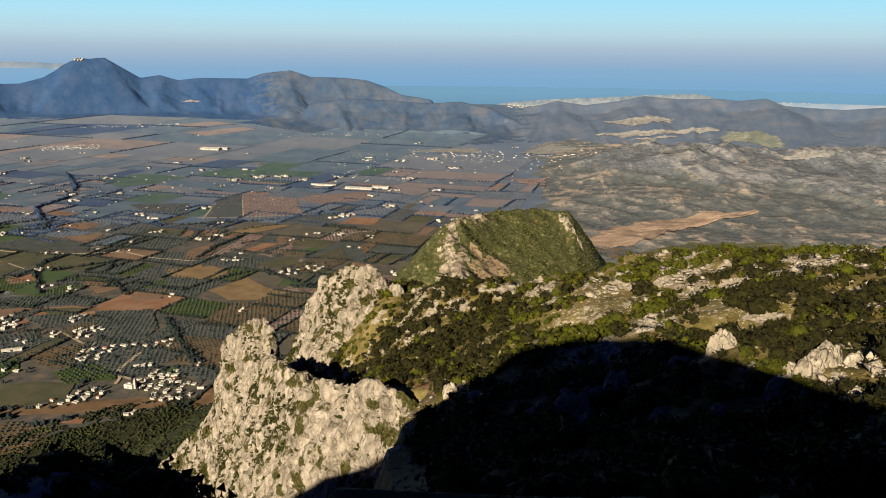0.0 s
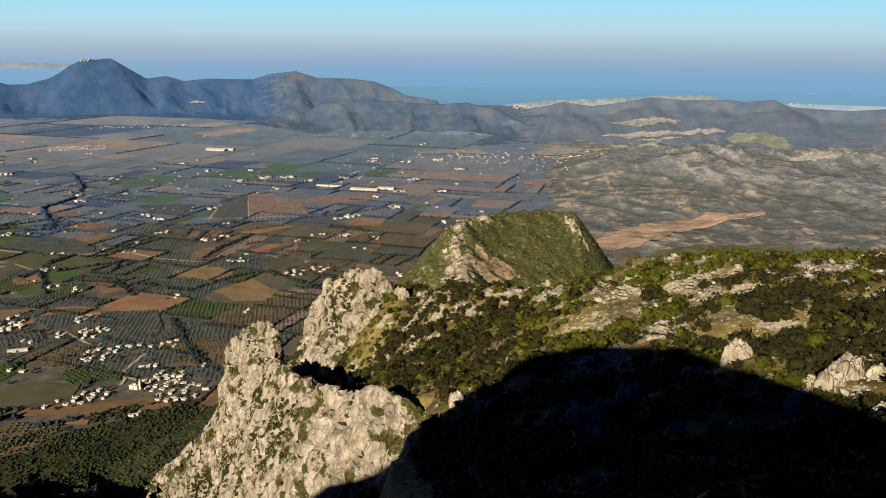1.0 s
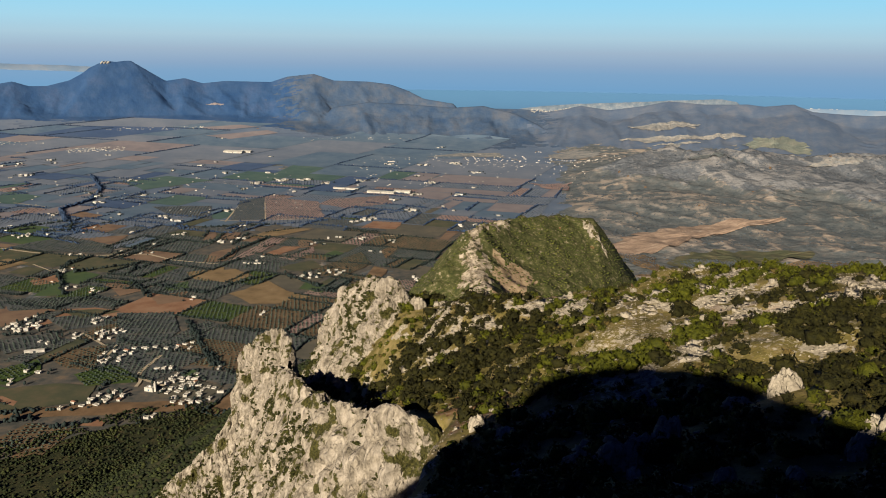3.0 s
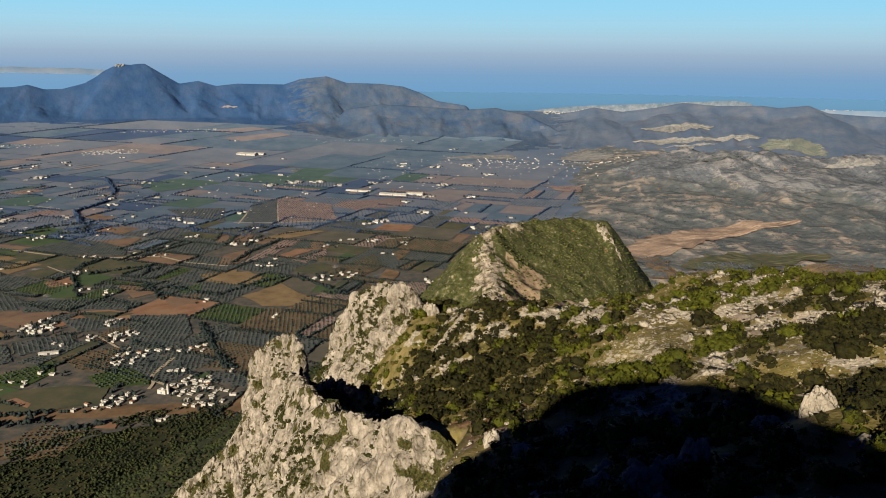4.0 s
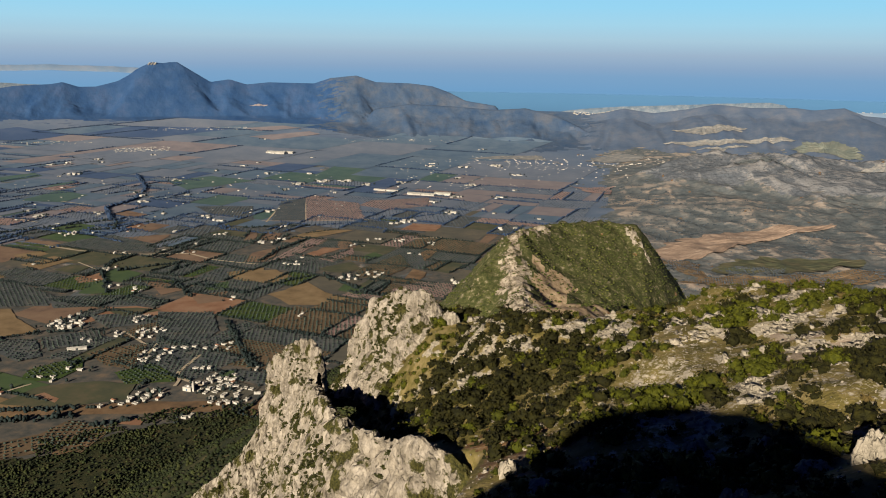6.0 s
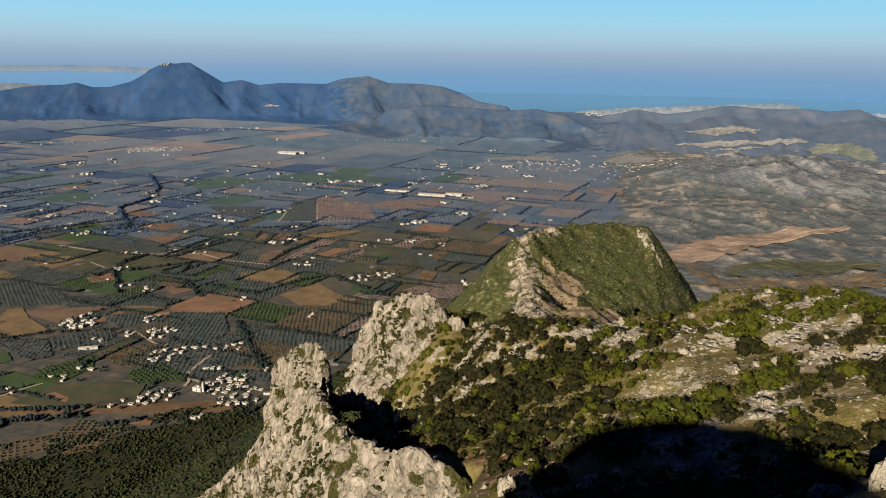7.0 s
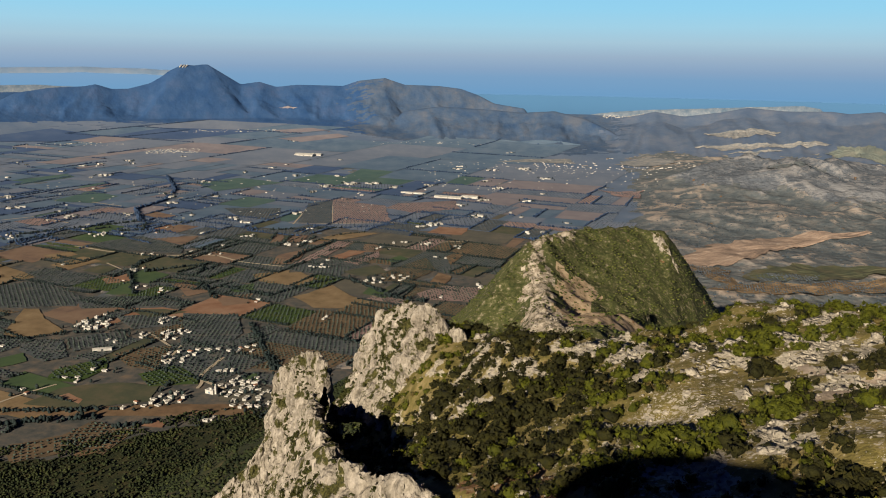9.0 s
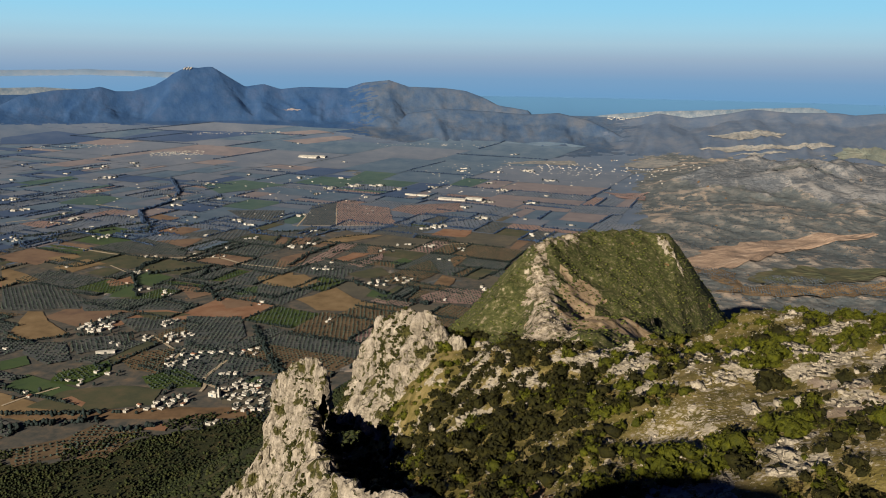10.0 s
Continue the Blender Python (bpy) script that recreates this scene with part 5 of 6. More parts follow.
def hamlet(x, y, n):
    """Houses clustered round a place; beyond the near plain they are built as one mass."""
    reach = 6.3 * math.sqrt(n) + 3
    done = []
    k = 0
    while len(done) < n and k < 60 * n:
        k += 1
        a, r = rng.uniform(0, 6.28), reach * math.sqrt(rng.uniform(0, 1))
        px, py = x + 1.3 * r * math.cos(a), y + 1.3 * r * math.sin(a)
        if any(math.hypot(px - qx, py - qy) < 9.6 for qx, qy in done):
            continue
        done.append((px, py))
        farm_sites.append((px, py))
        if y < 2300:
            i = int(rng.choice(4, p=(0.46, 0.24, 0.24, 0.06)))
            X, Y, Z = (float(v) for v in land(px, py))
            place = pose(X, Y, Z + 0.9, 0, 0, float(rng.choice((0, 90, 180)) + rng.normal(-12, 9))) @ Matrix.Diagonal((0.78, 0.78, 0.74, 1))
            if house_count[0] < 4 and i == house_count[0]:
                HOUSES[i].matrix_world = place
                house_count[0] += 1
            else:
                copy_thing(HOUSES[i], place)
        else:
            far_boxes.append((px, py, rng.uniform(7, 14), rng.uniform(7, 11), rng.uniform(3, 5)))
        # yard trees
        hedge_rows.append((px + rng.normal(0, 12, 2), py + rng.normal(0, 12, 2), rng.uniform(1.6, 3.0, 2)))


field("stubble", (-1266, 1769), (-1099, 1671), (-1138, 1603), (-1146, 1598))
field("stubble", (-1138, 1774), (-1107, 1866), (-1042, 1828), (-1070, 1737))
field("stubble", (-1208, 1859), (-1171, 1914), (-1129, 1887), (-1157, 1819))
field("ploughed", (-1059, 2079), (-933, 2142), (-927, 2036), (-1006, 2021))
field("ploughed", (-1222, 2394), (-1212, 2454), (-1124, 2410), (-1130, 2349))
field("winter_wheat", (-655, 1662), (-618, 1708), (-596, 1653), (-633, 1633))
field("red_earth", (-957, 1682), (-923, 1735), (-890, 1678), (-926, 1647))
field("winter_wheat", (-906, 1651), (-883, 1669), (-831, 1583), (-888, 1569))
field("stubble", (-643, 1776), (-576, 1833), (-543, 1711), (-611, 1719))
field("ploughed", (-650, 1585), (-593, 1626), (-579, 1558), (-620, 1534))
field("ploughed", (-787, 1667), (-765, 1691), (-689, 1627), (-718, 1585))
field("olive", (-932, 1544), (-766, 1577), (-728, 1507), (-879, 1472))
field("far_wheat", (-1339, 3055), (-1225, 3216), (-1015, 3128), (-1187, 2877))
field("far_wheat", (-2042, 2961), (-1945, 3179), (-1868, 3103), (-1951, 2855))
field("artichoke", (-1925, 2831), (-1804, 3083), (-1686, 2964), (-1783, 2774))
field("far_wheat", (-1628, 2571), (-1620, 2782), (-1469, 2706), (-1473, 2556))
field("pasture", (-1040, 1736), (-1026, 1795), (-971, 1782), (-975, 1715))
field("olive", (-1142, 1593), (-1076, 1644), (-926, 1548), (-902, 1484), (-1038, 1444))
field("olive", (-1180, 1973), (-1086, 2112), (-927, 2022), (-887, 1933), (-1069, 1939))
field("olive", (-1031, 2557), (-852, 2594), (-781, 2381), (-926, 2430))
field("stubble", (-931, 1305), (-985, 1448), (-958, 1453), (-915, 1399), (-839, 1341), (-894, 1292))
field("winter_wheat", (-863, 1196), (-841, 1226), (-814, 1193), (-841, 1164))
field("pasture", (-718, 1036), (-701, 1096), (-624, 1137), (-558, 1129), (-548, 1077), (-624, 1038))
field("red_earth", (-683, 1068), (-673, 1083), (-639, 1066), (-640, 1052))
field("bare_earth", (-730, 1006), (-604, 1047), (-515, 1070), (-397, 1089), (-385, 1054), (-542, 1024), (-725, 999))
field("red_earth", (-525, 999), (-517, 1017), (-490, 1010), (-486, 995))
field("tan_orchard", (-658, 918), (-577, 970), (-571, 936), (-580, 908), (-622, 876))
field("bare_earth", (-561, 908), (-550, 939), (-528, 947), (-522, 930), (-552, 904))
field("olive", (-879, 1282), (-814, 1300), (-756, 1220), (-785, 1193), (-853, 1238))
field("green_orchard", (-752, 1166), (-695, 1230), (-671, 1180), (-685, 1127), (-731, 1129))
field("olive", (-813, 1306), (-734, 1359), (-701, 1313), (-765, 1241))
field("tan_orchard", (-689, 1242), (-672, 1274), (-617, 1302), (-585, 1184), (-639, 1196))
field("olive", (-794, 1435), (-712, 1464), (-651, 1416), (-721, 1368))
field("olive", (-672, 1472), (-572, 1489), (-522, 1382), (-535, 1292), (-605, 1304))
field("green_orchard", (-610, 1169), (-574, 1212), (-518, 1175), (-506, 1147), (-573, 1127))
field("fallow", (-452, 1088), (-462, 1128), (-437, 1163), (-372, 1140), (-378, 1092))
field("winter_wheat", (-450, 1181), (-434, 1199), (-418, 1172), (-431, 1160))
field("pasture", (-777, 1477), (-726, 1493), (-677, 1483), (-728, 1437))
field("red_orchard", (-720, 2765), (-527, 2708), (-453, 2428), (-620, 2384))
field("olive", (-787, 2701), (-722, 2764), (-625, 2383), (-724, 2374))
field("red_orchard", (-496, 2763), (-307, 2852), (-277, 2692), (-411, 2598), (-510, 2666))
field("far_wheat", (-807, 3621), (-649, 3536), (-692, 3289), (-834, 3256))
field("red_orchard", (-589, 1877), (-548, 2148), (-497, 2158), (-536, 1961))
field("red_earth", (-521, 1951), (-490, 2049), (-445, 2044), (-483, 1945))
field("red_orchard", (-477, 1922), (-415, 2050), (-396, 1987), (-432, 1906))
field("stubble", (-611, 2136), (-557, 2265), (-460, 2267), (-538, 2162))
field("ploughed", (-717, 2092), (-739, 2196), (-710, 2192), (-690, 2112))
field("ploughed", (-681, 2123), (-680, 2207), (-643, 2199), (-638, 2113))
field("ploughed", (-640, 1867), (-649, 1965), (-595, 2057), (-589, 1877))
field("stubble", (-614, 1792), (-547, 1816), (-487, 1762), (-516, 1696), (-590, 1723))
field("stubble", (-497, 1616), (-447, 1719), (-392, 1644), (-333, 1610), (-386, 1559), (-442, 1549))
field("winter_wheat", (-366, 1667), (-366, 1724), (-317, 1694), (-314, 1636))
field("tan_orchard", (-356, 1851), (-284, 2008), (-244, 1894), (-294, 1756), (-360, 1785))
field("winter_wheat", (-377, 1953), (-352, 2016), (-326, 1988), (-343, 1935))
field("bare_earth", (-244, 1776), (-234, 1862), (-203, 1835), (-210, 1762))
field("red_orchard", (-256, 1686), (-209, 1752), (-125, 1757), (-130, 1646), (-235, 1645))
field("bare_earth", (-242, 2016), (-188, 2141), (-179, 2109), (-216, 1946))
field("pasture", (-455, 1833), (-387, 1915), (-356, 1851), (-391, 1801))
field("red_earth", (-326, 2294), (-305, 2395), (-212, 2385), (-230, 2296))
field("ploughed", (-469, 2125), (-441, 2145), (-411, 2064), (-442, 2031))
field("eroded_clay", (313, 2007), (371, 2128), (465, 2240), (652, 2325), (895, 2406), (904, 2385), (791, 2324), (616, 2186), (489, 2021), (427, 1978), (370, 1957))
field("tan_orchard", (318, 1982), (355, 1870), (404, 1803), (429, 1953), (374, 1981))
field("pasture", (457, 1905), (529, 1961), (632, 1998), (830, 2027), (815, 1955), (674, 1882), (539, 1850), (459, 1831))
field("olive", (474, 1893), (537, 1893), (619, 1909), (599, 1865), (484, 1832))
field("tan_orchard", (360, 1763), (458, 1823), (671, 1874), (897, 1936), (848, 1827), (640, 1783), (452, 1750))
field("red_orchard", (202, 3180), (353, 3112), (328, 2970))
field("olive", (790, 3105), (901, 3118), (1001, 3118), (984, 3092), (792, 3073))
field("pale_clay", (928, 5165), (1026, 4820), (1294, 5069), (1407, 5287), (1330, 5357), (1103, 5196))
field("pale_clay", (765, 4568), (947, 4427), (1256, 4607), (1529, 4717), (1482, 4866), (1145, 4653))
field("pale_clay", (902, 4347), (1045, 4348), (1230, 4506), (1131, 4466), (965, 4374))
field("hill_pasture", (1374, 4381), (1472, 4264), (1570, 4152), (1629, 4095), (1736, 4456), (1666, 4586), (1511, 4563))
field("pale_clay", (1217, 3147), (1308, 3128), (1408, 3101), (1426, 3146), (1319, 3210))
field("pale_clay", (327, 4003), (450, 3902), (600, 3941), (580, 4150), (520, 4330), (450, 4240))
field("pale_clay", (-244, 3985), (-53, 4016), (137, 3998), (115, 4182), (-84, 4151))
field("hazed_plough", (-2338, 7089), (-2277, 7139), (-2127, 6980), (-2168, 6952))
field("dark_crop", (-2596, 4690), (-2545, 5331), (-1830, 5306), (-2099, 4608))
field("hazed_plough", (-1809, 5358), (-1606, 5593), (-1450, 5455), (-1645, 5146))
field("hazed_plough", (-1592, 4818), (-1334, 5225), (-1219, 5057), (-1403, 4651))
field("dark_crop", (-3232, 4559), (-3202, 5083), (-2628, 4684), (-2652, 4336), (-3009, 4240))

hamlet(-803, 1382, 13)
hamlet(-691, 1333, 3)
hamlet(-644, 1355, 11)
hamlet(-688, 1424, 6)
hamlet(-579, 1249, 10)
hamlet(-563, 1287, 3)
hamlet(-529, 1287, 3)
hamlet(-491, 1305, 5)
hamlet(-481, 1203, 3)
hamlet(-679, 1179, 2)
hamlet(-702, 1129, 3)
hamlet(-745, 1071, 2)
hamlet(-561, 1060, 3)
hamlet(-537, 1079, 6)
hamlet(-513, 1096, 4)
hamlet(-438, 1140, 12)
hamlet(-408, 1108, 22)
hamlet(-434, 1169, 5)
hamlet(-435, 1024, 2)
hamlet(-888, 1238, 2)
hamlet(-1818, 2605, 8)
hamlet(-1664, 2425, 7)
hamlet(-1418, 2031, 7)
hamlet(-1208, 2104, 7)
hamlet(-968, 1918, 2)
hamlet(-912, 1770, 4)
hamlet(-781, 1620, 4)
hamlet(-837, 1629, 2)
hamlet(-880, 1961, 1)
hamlet(-933, 2174, 2)
hamlet(-805, 2167, 5)
hamlet(-556, 1579, 2)
hamlet(-805, 1949, 2)
hamlet(-1776, 3160, 7)
hamlet(-1297, 2717, 4)
hamlet(-1228, 2608, 5)
hamlet(-1275, 2391, 3)
hamlet(-1421, 2329, 5)
hamlet(-908, 2382, 1)
hamlet(-825, 3075, 8)
hamlet(-750, 3155, 8)
hamlet(-668, 3174, 8)
hamlet(-568, 3102, 5)
hamlet(-208, 2874, 4)
hamlet(-65, 2879, 3)
hamlet(-207, 2577, 6)
hamlet(-323, 2417, 7)
hamlet(-312, 2155, 5)
hamlet(-378, 2157, 3)
hamlet(-408, 2079, 3)
hamlet(-525, 1877, 4)
hamlet(-492, 1867, 2)
hamlet(-363, 1774, 7)
hamlet(-314, 1804, 7)
hamlet(-130, 1762, 4)
hamlet(-387, 1760, 2)
hamlet(-203, 1669, 1)
hamlet(-656, 2088, 5)
hamlet(-621, 2125, 4)
hamlet(-239, 3672, 6)
hamlet(-175, 3158, 6)
hamlet(-448, 3178, 5)
hamlet(-391, 3678, 4)
hamlet(-103, 3746, 8)
hamlet(-3, 3460, 4)

road(4, (-751, 1037), (-737, 1071), (-710, 1112))
road(6, (-510, 1261), (-512, 1217), (-516, 1180), (-502, 1160), (-458, 1136))
road(5, (-687, 1357), (-658, 1333), (-618, 1296))
road(5, (-594, 1236), (-596, 1258), (-601, 1305))
road(7, (-1189, 1966), (-1074, 1924), (-914, 1910), (-800, 1937), (-717, 1882), (-601, 1856))
road(6, (-1583, 2238), (-1525, 2307))
road(6, (-1451, 2276), (-1374, 2239))
road(5, (-1493, 2576), (-1353, 2521))
road(5, (-731, 2346), (-760, 2569), (-779, 2762))
road(4, (-727, 2788), (-620, 2376))
road(6, (-750, 2361), (-614, 2377), (-441, 2427))
road(9, (-647, 4360), (-412, 4089), (23, 4047))
road(4, (-1020, 1815), (-952, 1763))
road(5, (-498, 1130), (-499, 1153), (-512, 1176))
road(6, (-277, 2183), (-195, 2217))

tree_line(7, (-1415, 2063), (-1178, 2308))
tree_line(6, (-1348, 2035), (-1221, 2205))
tree_line(8, (-831, 1580), (-925, 1746), (-944, 1834), (-925, 1908))
tree_line(11, (-1518, 3183), (-1338, 2872), (-1272, 2647), (-1290, 2481), (-1182, 2300))
tree_line(5, (-1960, 2841), (-1888, 3120))
tree_line(5, (-1777, 2764), (-1699, 2936))
tree_line(5, (-1676, 2662), (-1543, 2760))
tree_line(8, (-678, 1667), (-553, 1615), (-511, 1697), (-460, 1767))
tree_line(6, (-773, 2256), (-578, 2319), (-382, 2424), (-194, 2600))
tree_line(6, (-725, 2114), (-737, 2213))
tree_line(6, (-679, 2099), (-688, 2190))
tree_line(6, (-623, 2066), (-622, 2196))
tree_line(8, (-606, 1874), (-597, 2002), (-549, 2154))
tree_line(5, (-578, 2211), (-497, 2277))
tree_line(9, (-423, 1774), (-308, 1659), (-232, 1628))
tree_line(7, (-740, 1695), (-701, 1644), (-653, 1579))
tree_line(8, (-896, 1751), (-790, 1839), (-768, 1775))
tree_line(6, (-927, 1287), (-883, 1288), (-829, 1332), (-725, 1358))
tree_line(8, (-732, 1009), (-651, 1023), (-574, 1043))
tree_line(7, (-529, 1437), (-471, 1327), (-407, 1213))
tree_line(7, (-515, 1425), (-462, 1318), (-400, 1205))
tree_line(6, (-440, 1290), (-395, 1215), (-360, 1180))
tree_line(6, (-546, 1104), (-544, 1132), (-556, 1149))
tree_line(5, (-1148, 2307), (-1106, 2413))
tree_line(6, (-1070, 2286), (-1023, 2332), (-929, 2437))
tree_line(7, (-1175, 2159), (-1117, 2188), (-1151, 2269))
tree_line(9, (-705, 971), (-592, 1012))
tree_line(9, (-507, 1010), (-529, 999), (-551, 988))

# single large buildings
def shed(x, y, long, deep, high, turn, label):
    ob = new("shed")
    w, d = long / 2, deep / 2
    part("wall", *box_of(-w, w, -d, d, -1, high), M_WHITE, ob)
    V = [(-w - 0.5, -d - 0.5, high), (w + 0.5, -d - 0.5, high), (w + 0.5, d + 0.5, high), (-w - 0.5, d + 0.5, high), (-w - 0.5, 0, high + deep * 0.14), (w + 0.5, 0, high + deep * 0.14)]
    part("roof", V, [(0, 1, 5, 4), (2, 3, 4, 5), (1, 2, 5), (3, 0, 4), (3, 2, 1, 0)], M_WHITE, ob)
    part("door", *box_of(-2, 2, -d - 0.08, -d + 0.02, 0, min(3.6, high - 0.6)), M_GLASS, ob)
    X, Y, Z = (float(v) for v in land(x, y))
    ob.matrix_world = pose(X, Y, Z + 0.9, 0, 0, turn)
    tagged(ob, label, "shed")
    farm_sites.append((x, y))


shed(-720, 1260, 30, 8, 4, 24, "long low white poultry shed among olive trees")
shed(-475, 2974, 95, 14, 4, -14, "long cream warehouse on the plain")
shed(-338, 2905, 100, 22, 5, -12, "long white factory hall on the plain")
shed(-262, 2918, 60, 22, 7, -10, "white warehouse beside the factory hall")
shed(-1195, 4028, 90, 34, 6, -10, "large white factory alone on the far plain")
shed(-1140, 4050, 50, 26, 5, -10, "white factory wing alone on the far plain")


def mosque(x, y):
    ob = new("mosque")
    part("wall", *joined(box_of(-7, 7, -5, 5, -1, 5), box_of(-7, 7, -5, -4.6, 5, 5.6)), M_WHITE, ob)
    part("minaret", *joined(box_of(7.2, 10.4, -2, 1.2, -1, 12), box_of(8.0, 9.6, -1.2, 0.4, 12, 14.5)), M_WHITE, ob, "square white tower")
    V, T = ball(2)
    part("dome", (V * (2.6, 2.6, 2.2) + (0, 0, 5)).tolist(), T.tolist(), M_WHITE, ob, smooth=True)
    part("door", *box_of(-1, 1, -5.08, -4.98, 0, 2.8), M_DOOR, ob)
    X, Y, Z = (float(v) for v in land(x, y))
    ob.matrix_world = pose(X, Y, Z + 0.9, 0, 0, -14)
    tagged(ob, "whitewashed village mosque with a square tower", "mosque")


mosque(-472, 1120)


# the rest of the plain: a patchwork of plots split again and again
def plots(x0, x1, y0, y1, least, out):
    w, h = x1 - x0, y1 - y0
    grow = least * (1 + max(0, y0 - 2300) / 420)
    if max(w, h) < grow * rng.uniform(1.0, 2.0):
        n = int(rng.choice((1, 2, 3), p=(0.5, 0.3, 0.2))) if y0 < 3000 else 1
        for k in range(n):
            if w > h:
                out.append((x0, x1, y0 + h * k / n, y0 + h * (k + 1) / n))
            else:
                out.append((x0 + w * k / n, x0 + w * (k + 1) / n, y0, y1))
        return
    u = rng.uniform(0.35, 0.65)
    if w * rng.uniform(0.7, 1.3) > h:
        plots(x0, x0 + w * u, y0, y1, least, out)
        plots(x0 + w * u, x1, y0, y1, least, out)
    else:
        plots(x0, x1, y0, y0 + h * u, least, out)
        plots(x0, x1, y0 + h * u, y1, least, out)


def patchwork():
    out = []
    plots(-4200, 2600, 300, 7600, 105, out)
    c, s = math.cos(radians(17)), math.sin(radians(17))
    rest = {}
    count = 0
    out.sort(key=lambda p: math.hypot((p[0] + p[1]) / 2, (p[2] + p[3]) / 2))
    for x0, x1, y0, y1 in out:
        inset = 2.0
        raw = [(x0 + inset, y0 + inset), (x1 - inset, y0 + inset), (x1 - inset, y1 - inset), (x0 + inset, y1 - inset)]
        poly = [(x * c + y * s + rng.normal(0, 5), -x * s + y * c + rng.normal(0, 5)) for x, y in raw]
        mx, my = np.mean(poly, axis=0)
        P = np.array(poly)
        if my < wood_edge(mx) + 12 or my < 850 or mx > 80 + 0.19 * max(my - 1700, 0) + 60 * float(value_noise(np.array(mx / 130), np.array(my / 130), 88)) or not in_view(P[:, 0], P[:, 1], 2).any():
            continue
        if (massif(P[:, 0], P[:, 1]) > 55).any() or any(bool(inside(q, np.array(mx), np.array(my))) for q in placed_fields):
            continue
        dist = math.hypot(mx, my)
        X, Y, Z = land(P[:, 0], P[:, 1])
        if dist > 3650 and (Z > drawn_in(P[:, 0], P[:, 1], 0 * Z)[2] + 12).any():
            continue
        if my < wood_edge(mx) + 120 and mx < -150:
            kind = rng.choice(["tan_orchard", "red_earth", "bare_earth", "olive", "pasture"], p=[0.26, 0.08, 0.12, 0.42, 0.12])
        elif dist < 2300 and mx > -430:
            kind = rng.choice(["tan_orchard", "red_orchard", "fallow", "ploughed", "olive", "pasture"], p=[0.38, 0.12, 0.16, 0.08, 0.20, 0.06])
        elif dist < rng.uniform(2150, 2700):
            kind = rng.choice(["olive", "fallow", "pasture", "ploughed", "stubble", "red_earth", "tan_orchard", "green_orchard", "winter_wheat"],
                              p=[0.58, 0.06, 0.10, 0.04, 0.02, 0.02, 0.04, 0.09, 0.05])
        # farther out, plots take the kinds with haze in their colours
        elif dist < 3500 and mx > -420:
            kind = rng.choice(["far_olive", "hazed_stubble", "hazed_plough", "red_orchard", "far_wheat", "artichoke"], p=[0.40, 0.20, 0.16, 0.10, 0.04, 0.10])
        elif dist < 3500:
            kind = rng.choice(["far_olive", "hazed_stubble", "artichoke", "dark_crop", "hazed_plough", "red_orchard", "far_wheat"], p=[0.28, 0.20, 0.26, 0.10, 0.07, 0.05, 0.04])
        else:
            kind = rng.choice(["hazed_stubble", "artichoke", "hazed_plough", "dark_crop"], p=[0.58, 0.20, 0.12, 0.10])
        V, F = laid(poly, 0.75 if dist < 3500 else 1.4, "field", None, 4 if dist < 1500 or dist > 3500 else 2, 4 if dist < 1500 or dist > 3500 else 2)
        if count < 230:
            part("field", V.tolist(), F, M_FIELD[str(kind)], ground)
            count += 1
        else:
            rest.setdefault(str(kind), []).append((V, F))
        if "olive" in kind or "orchard" in kind:
            if dist < 3400:
                tx, ty = plant(poly, -radians(17) + rng.choice((0, 0.5)), 7.6 if dist < 1800 else 8.6 if dist < 2300 else 11.5)
                (orchard_rows if dist < 2300 else orchard_far).append((tx, ty, np.full(len(tx), 0.75)))
        for k in range(4):
            if rng.uniform() < (0.36 if dist < 2700 else 0.22 if dist < 3400 else 0.10):
                (ax, ay), (bx, by) = poly[k], poly[(k + 1) % 4]
                n = max(2, int(math.hypot(bx - ax, by - ay) / (3.2 if dist < 2300 else 5.0)))
                u = (np.arange(n) + rng.uniform(0, 1, n)) / n
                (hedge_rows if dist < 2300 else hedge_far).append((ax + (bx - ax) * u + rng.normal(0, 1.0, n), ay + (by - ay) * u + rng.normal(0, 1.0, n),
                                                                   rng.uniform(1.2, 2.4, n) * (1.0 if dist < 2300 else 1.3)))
        if rng.uniform() < (0.09 if dist < 3200 else 0.22) and my > 1090:
            hamlet(mx + rng.normal(0, 25), my + rng.normal(0, 25), int(rng.integers(1, 4)))
    for kind, rows in rest.items():
        V, F, n = [], [], 0
        for v, f in rows:
            V.append(v)
            F += [tuple(i + n for i in q) for q in f]
            n += len(v)
        ob = link_mesh("fields", np.concatenate(V).tolist(), F, M_FIELD[kind], ground)
        tagged(ob, kind.replace("_", " ") + " plots farther out on the plain", kind="stuff")


patchwork()
# thickets on the strip between the wood and the fields
sx, sy = jittered(-760, -180, 850, 1090, 4.6)
thick = (sy > wood_edge(sx)) & (sy < wood_edge(sx) + 46) & (fractal(sx, sy, 55, 3, 95) + 0.5 * fractal(sx, sy, 14, 2, 96) > -0.12)
thicket_rows = [(sx[thick], sy[thick], rng.uniform(0.9, 2.2, int(thick.sum())))]


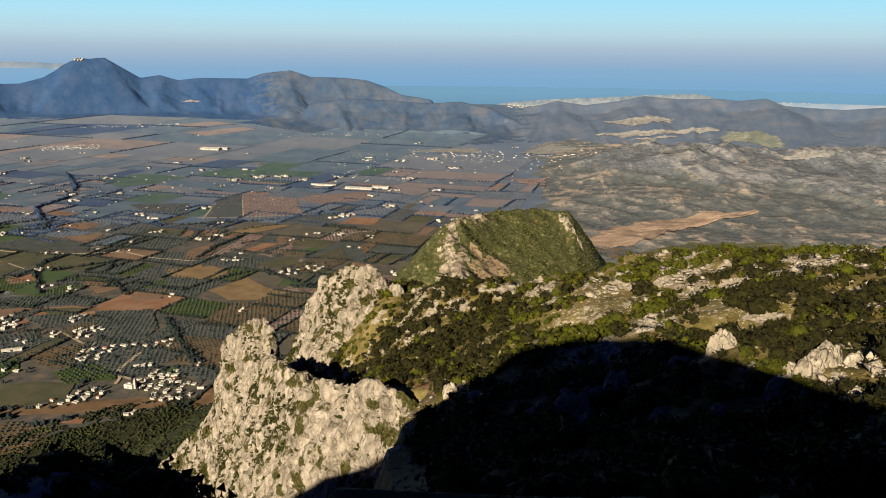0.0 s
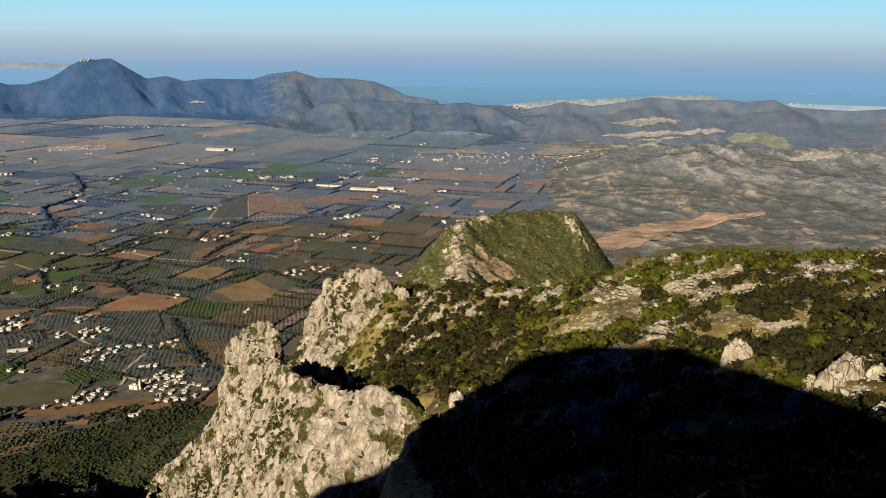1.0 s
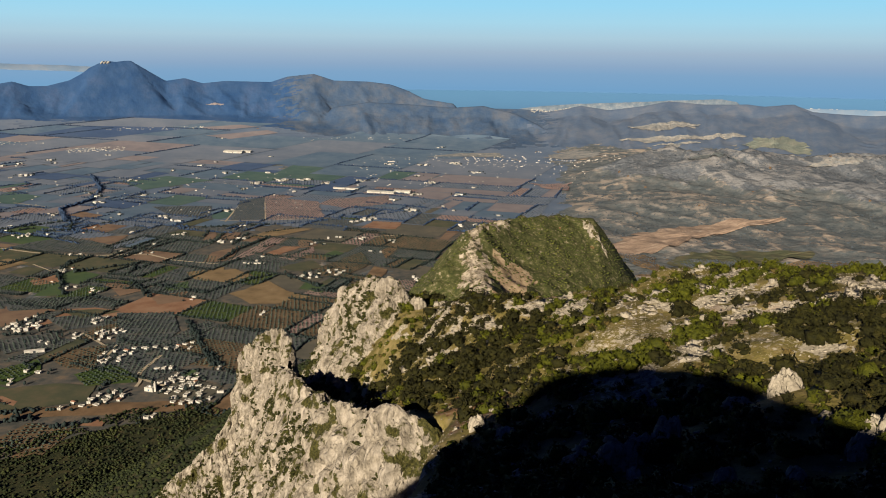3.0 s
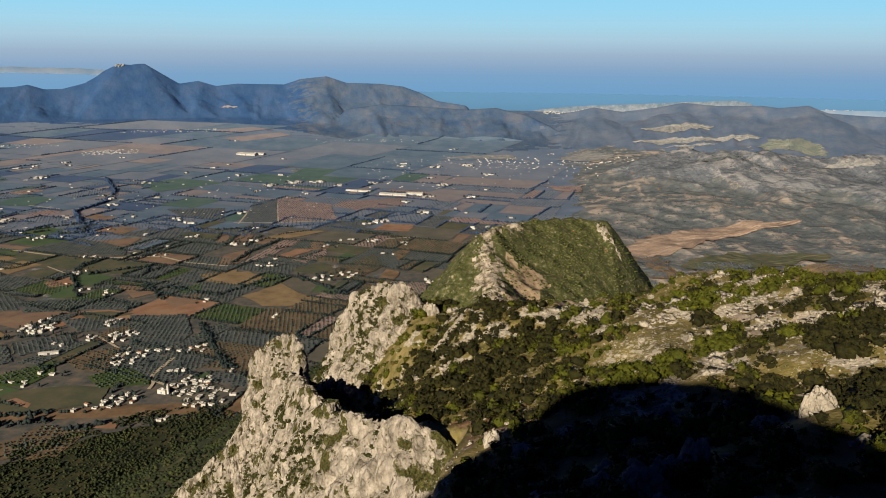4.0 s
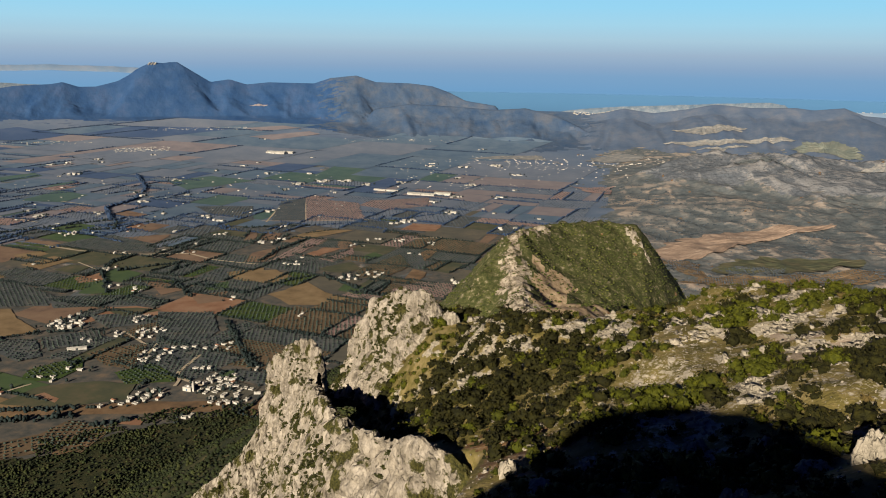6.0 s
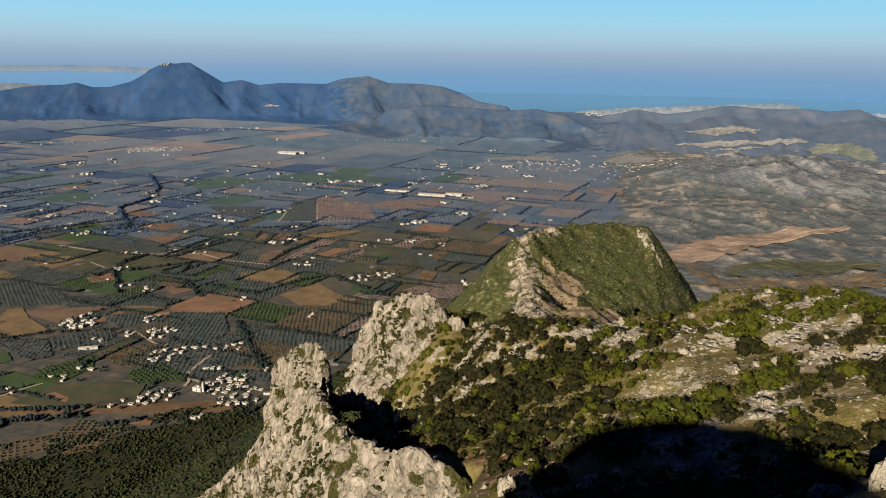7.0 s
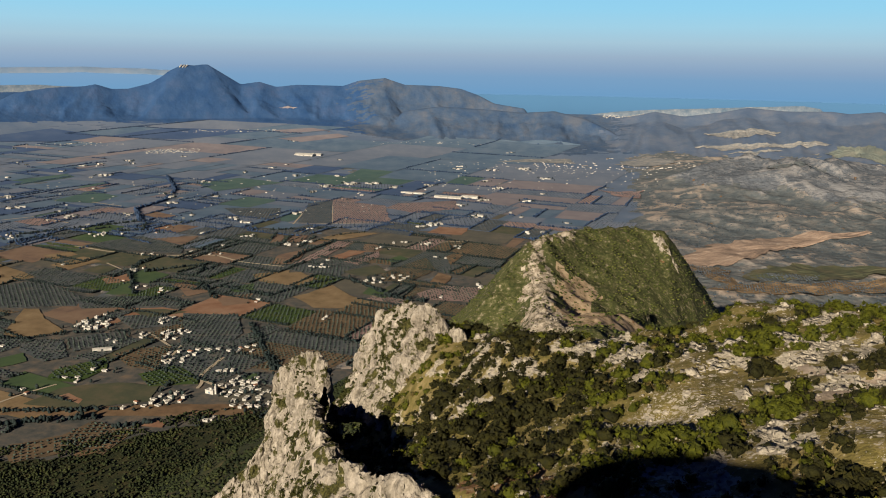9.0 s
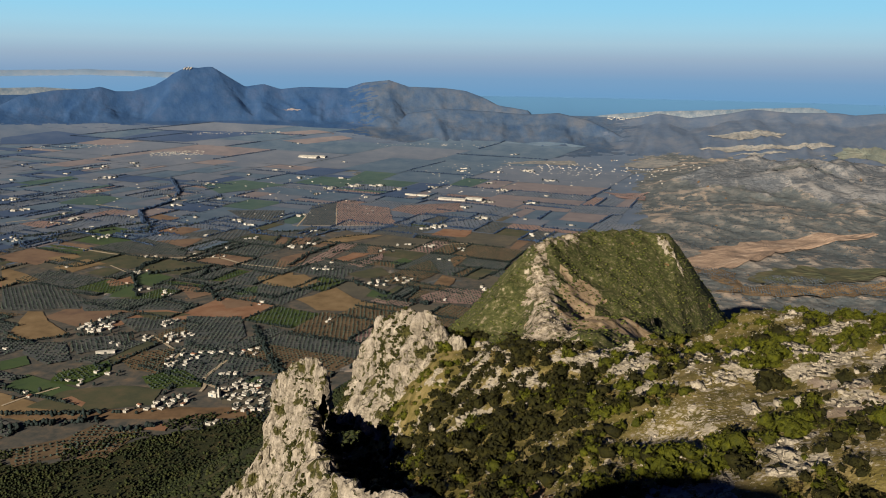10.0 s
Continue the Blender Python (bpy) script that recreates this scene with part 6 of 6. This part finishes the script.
def far_houses():
    V, F = [], []
    for x, y, w, d, h in far_boxes:
        X, Y, Z = (float(v) for v in land(x, y))
        a = rng.uniform(-0.5, 0.5)
        s = min(1.0, 3600 / max(1, math.hypot(x, y)))
        for bx, by, bw, bd, bh in ((0, 0, w, d, h), (w * 0.3, d * 0.7, w * 0.5, d * 0.8, h * 0.6)):
            v, f = box_of((bx - bw / 2) * s, (bx + bw / 2) * s, (by - bd / 2) * s, (by + bd / 2) * s, -1, bh * s)
            F += [tuple(i + len(V) for i in q) for q in f]
            V += [(X + p * math.cos(a) - q * math.sin(a), Y + p * math.sin(a) + q * math.cos(a), Z + r + 1) for p, q, r in v]
    # towns along the coast and below the ranges
    for a0, a1, r0, r1, n in ((3.6, 6.5, 7300, 7900, 160), (6, 12.8, 7800, 8500, 260), (17.5, 30, 8200, 9000, 260), (-24.5, -18.5, 5500, 5700, 70), (-27, -23.5, 4350, 4560, 150),
                              (-3.5, 3.5, 3650, 4100, 110), (-9, 7.5, 3050, 3950, 150), (-33, -12, 2500, 3500, 120), (4, 10, 3700, 4300, 60), (-12, -4, 4700, 4900, 40), (-34, -28, 4800, 5000, 40)):
        for _ in range(n):
            a, r = radians(rng.uniform(a0, a1)), rng.uniform(r0, r1)
            X, Y, Z = (float(v) for v in land(EYE_X + r * math.sin(a), EYE_Y + r * math.cos(a)))
            s = 0.7
            w, d, h = rng.uniform(4, 11) * s, rng.uniform(4, 9) * s, rng.uniform(2.0, 4.5) * s
            v, f = box_of(X - w / 2, X + w / 2, Y - d / 2, Y + d / 2, Z - 3, Z + h)
            F += [tuple(i + len(V) for i in q) for q in f]
            V += v
    # the station on the highest peak
    for k in range(9):
        a = radians(-24.5 + 0.06 * k)
        X, Y = EYE_X + 4550 * math.sin(a), EYE_Y + 4550 * math.cos(a)
        Z = EYE_Z + 4550 * math.tan(radians(-0.74 + 0.05 * (k % 3)))
        v, f = box_of(X - 1.6, X + 1.6, Y - 1.6, Y + 1.6, Z - 9, Z - 1.5 + 1.2 * (k % 2))
        F += [tuple(i + len(V) for i in q) for q in f]
        V += v
    tagged(link_mesh("far_villages", V, F, M_WHITE), "white villages and farms scattered over the far plain", "buildings", kind="stuff")


far_houses()


def crowns(name, rows, sizes, shapes, m, label, tall):
    x = np.concatenate([r[0] for r in rows])
    y = np.concatenate([r[1] for r in rows])
    ok = in_view(x, y)
    if farm_sites:
        S = np.array(farm_sites)
        for k in range(0, len(x), 4000):
            d = np.hypot(x[k:k + 4000, None] - S[None, :, 0], y[k:k + 4000, None] - S[None, :, 1]).min(axis=1)
            ok[k:k + 4000] &= d > 8
    size = sizes if sizes is not None else rng.uniform(1.35, 2.2, len(x))
    base = np.concatenate([r[2] for r in rows])[ok] - 0.3 if sizes is None else 0.4
    x, y, size = x[ok], y[ok], size[ok]
    X, Y, Z = land(x, y)
    V, T = spread(shapes, X, Y, Z + base, size, rng.uniform(0, 6.28, len(x)), rng.uniform(*tall, len(x)))
    tagged(mesh_of(name, V, T, m), label, "trees", kind="stuff")
    return len(x)


crowns("olive_grove", orchard_rows, None, [crown_shape(s) for s in range(6)], M_OLIVE, "rows of grey-green olive trees on the plain", (0.8, 1.15))
crowns("outer_grove", orchard_far, None, [crown_shape(10 + s) for s in range(5)], M_HAZED_LEAF, "rows of olive trees on the outer plain, coloured for haze", (0.8, 1.1))
crowns("hedgerow_trees", hedge_rows, np.concatenate([r[2] for r in hedge_rows]), [crown_shape(20 + s) for s in range(6)], M_TREE, "dark cypress and eucalyptus windbreaks between fields", (1.1, 2.0))
crowns("thicket", thicket_rows, thicket_rows[0][2], [crown_shape(50 + s, 0.3) for s in range(6)], M_PINE, "dark green thicket between the wood and the fields", (0.9, 1.5))
crowns("windbreak_trees", hedge_far, np.concatenate([r[2] for r in hedge_far]), [crown_shape(30 + s) for s in range(5)], M_HAZED_TREE, "windbreaks on the outer plain, leaves blued for haze", (1.0, 1.7))


# scattered bushes and gullies of the eastern hills
def east_scrub():
    x, y = jittered(150, 2000, 1500, 3500, 17)
    d = fractal(x, y, 150, 4, 91)
    keep = in_view(x, y) & (rng.uniform(0, 1, len(x)) < 0.30 + 0.9 * d) & (x > 120 + 0.06 * y)
    for poly in placed_fields:
        keep &= ~inside(poly, x, y)
    X, Y, Z = land(x[keep], y[keep])
    V, T = spread([crown_shape(60 + s) for s in range(4)], X, Y, Z - 0.5, rng.uniform(1.4, 3.2, len(X)), rng.uniform(0, 6.28, len(X)), rng.uniform(0.6, 0.9, len(X)))
    # bushes share the leaf that is coloured for haze
    tagged(mesh_of("hill_bushes", V, T, M_HAZED_LEAF), "grey-green bushes over the eroded eastern hills", "shrubs", kind="stuff")


east_scrub()
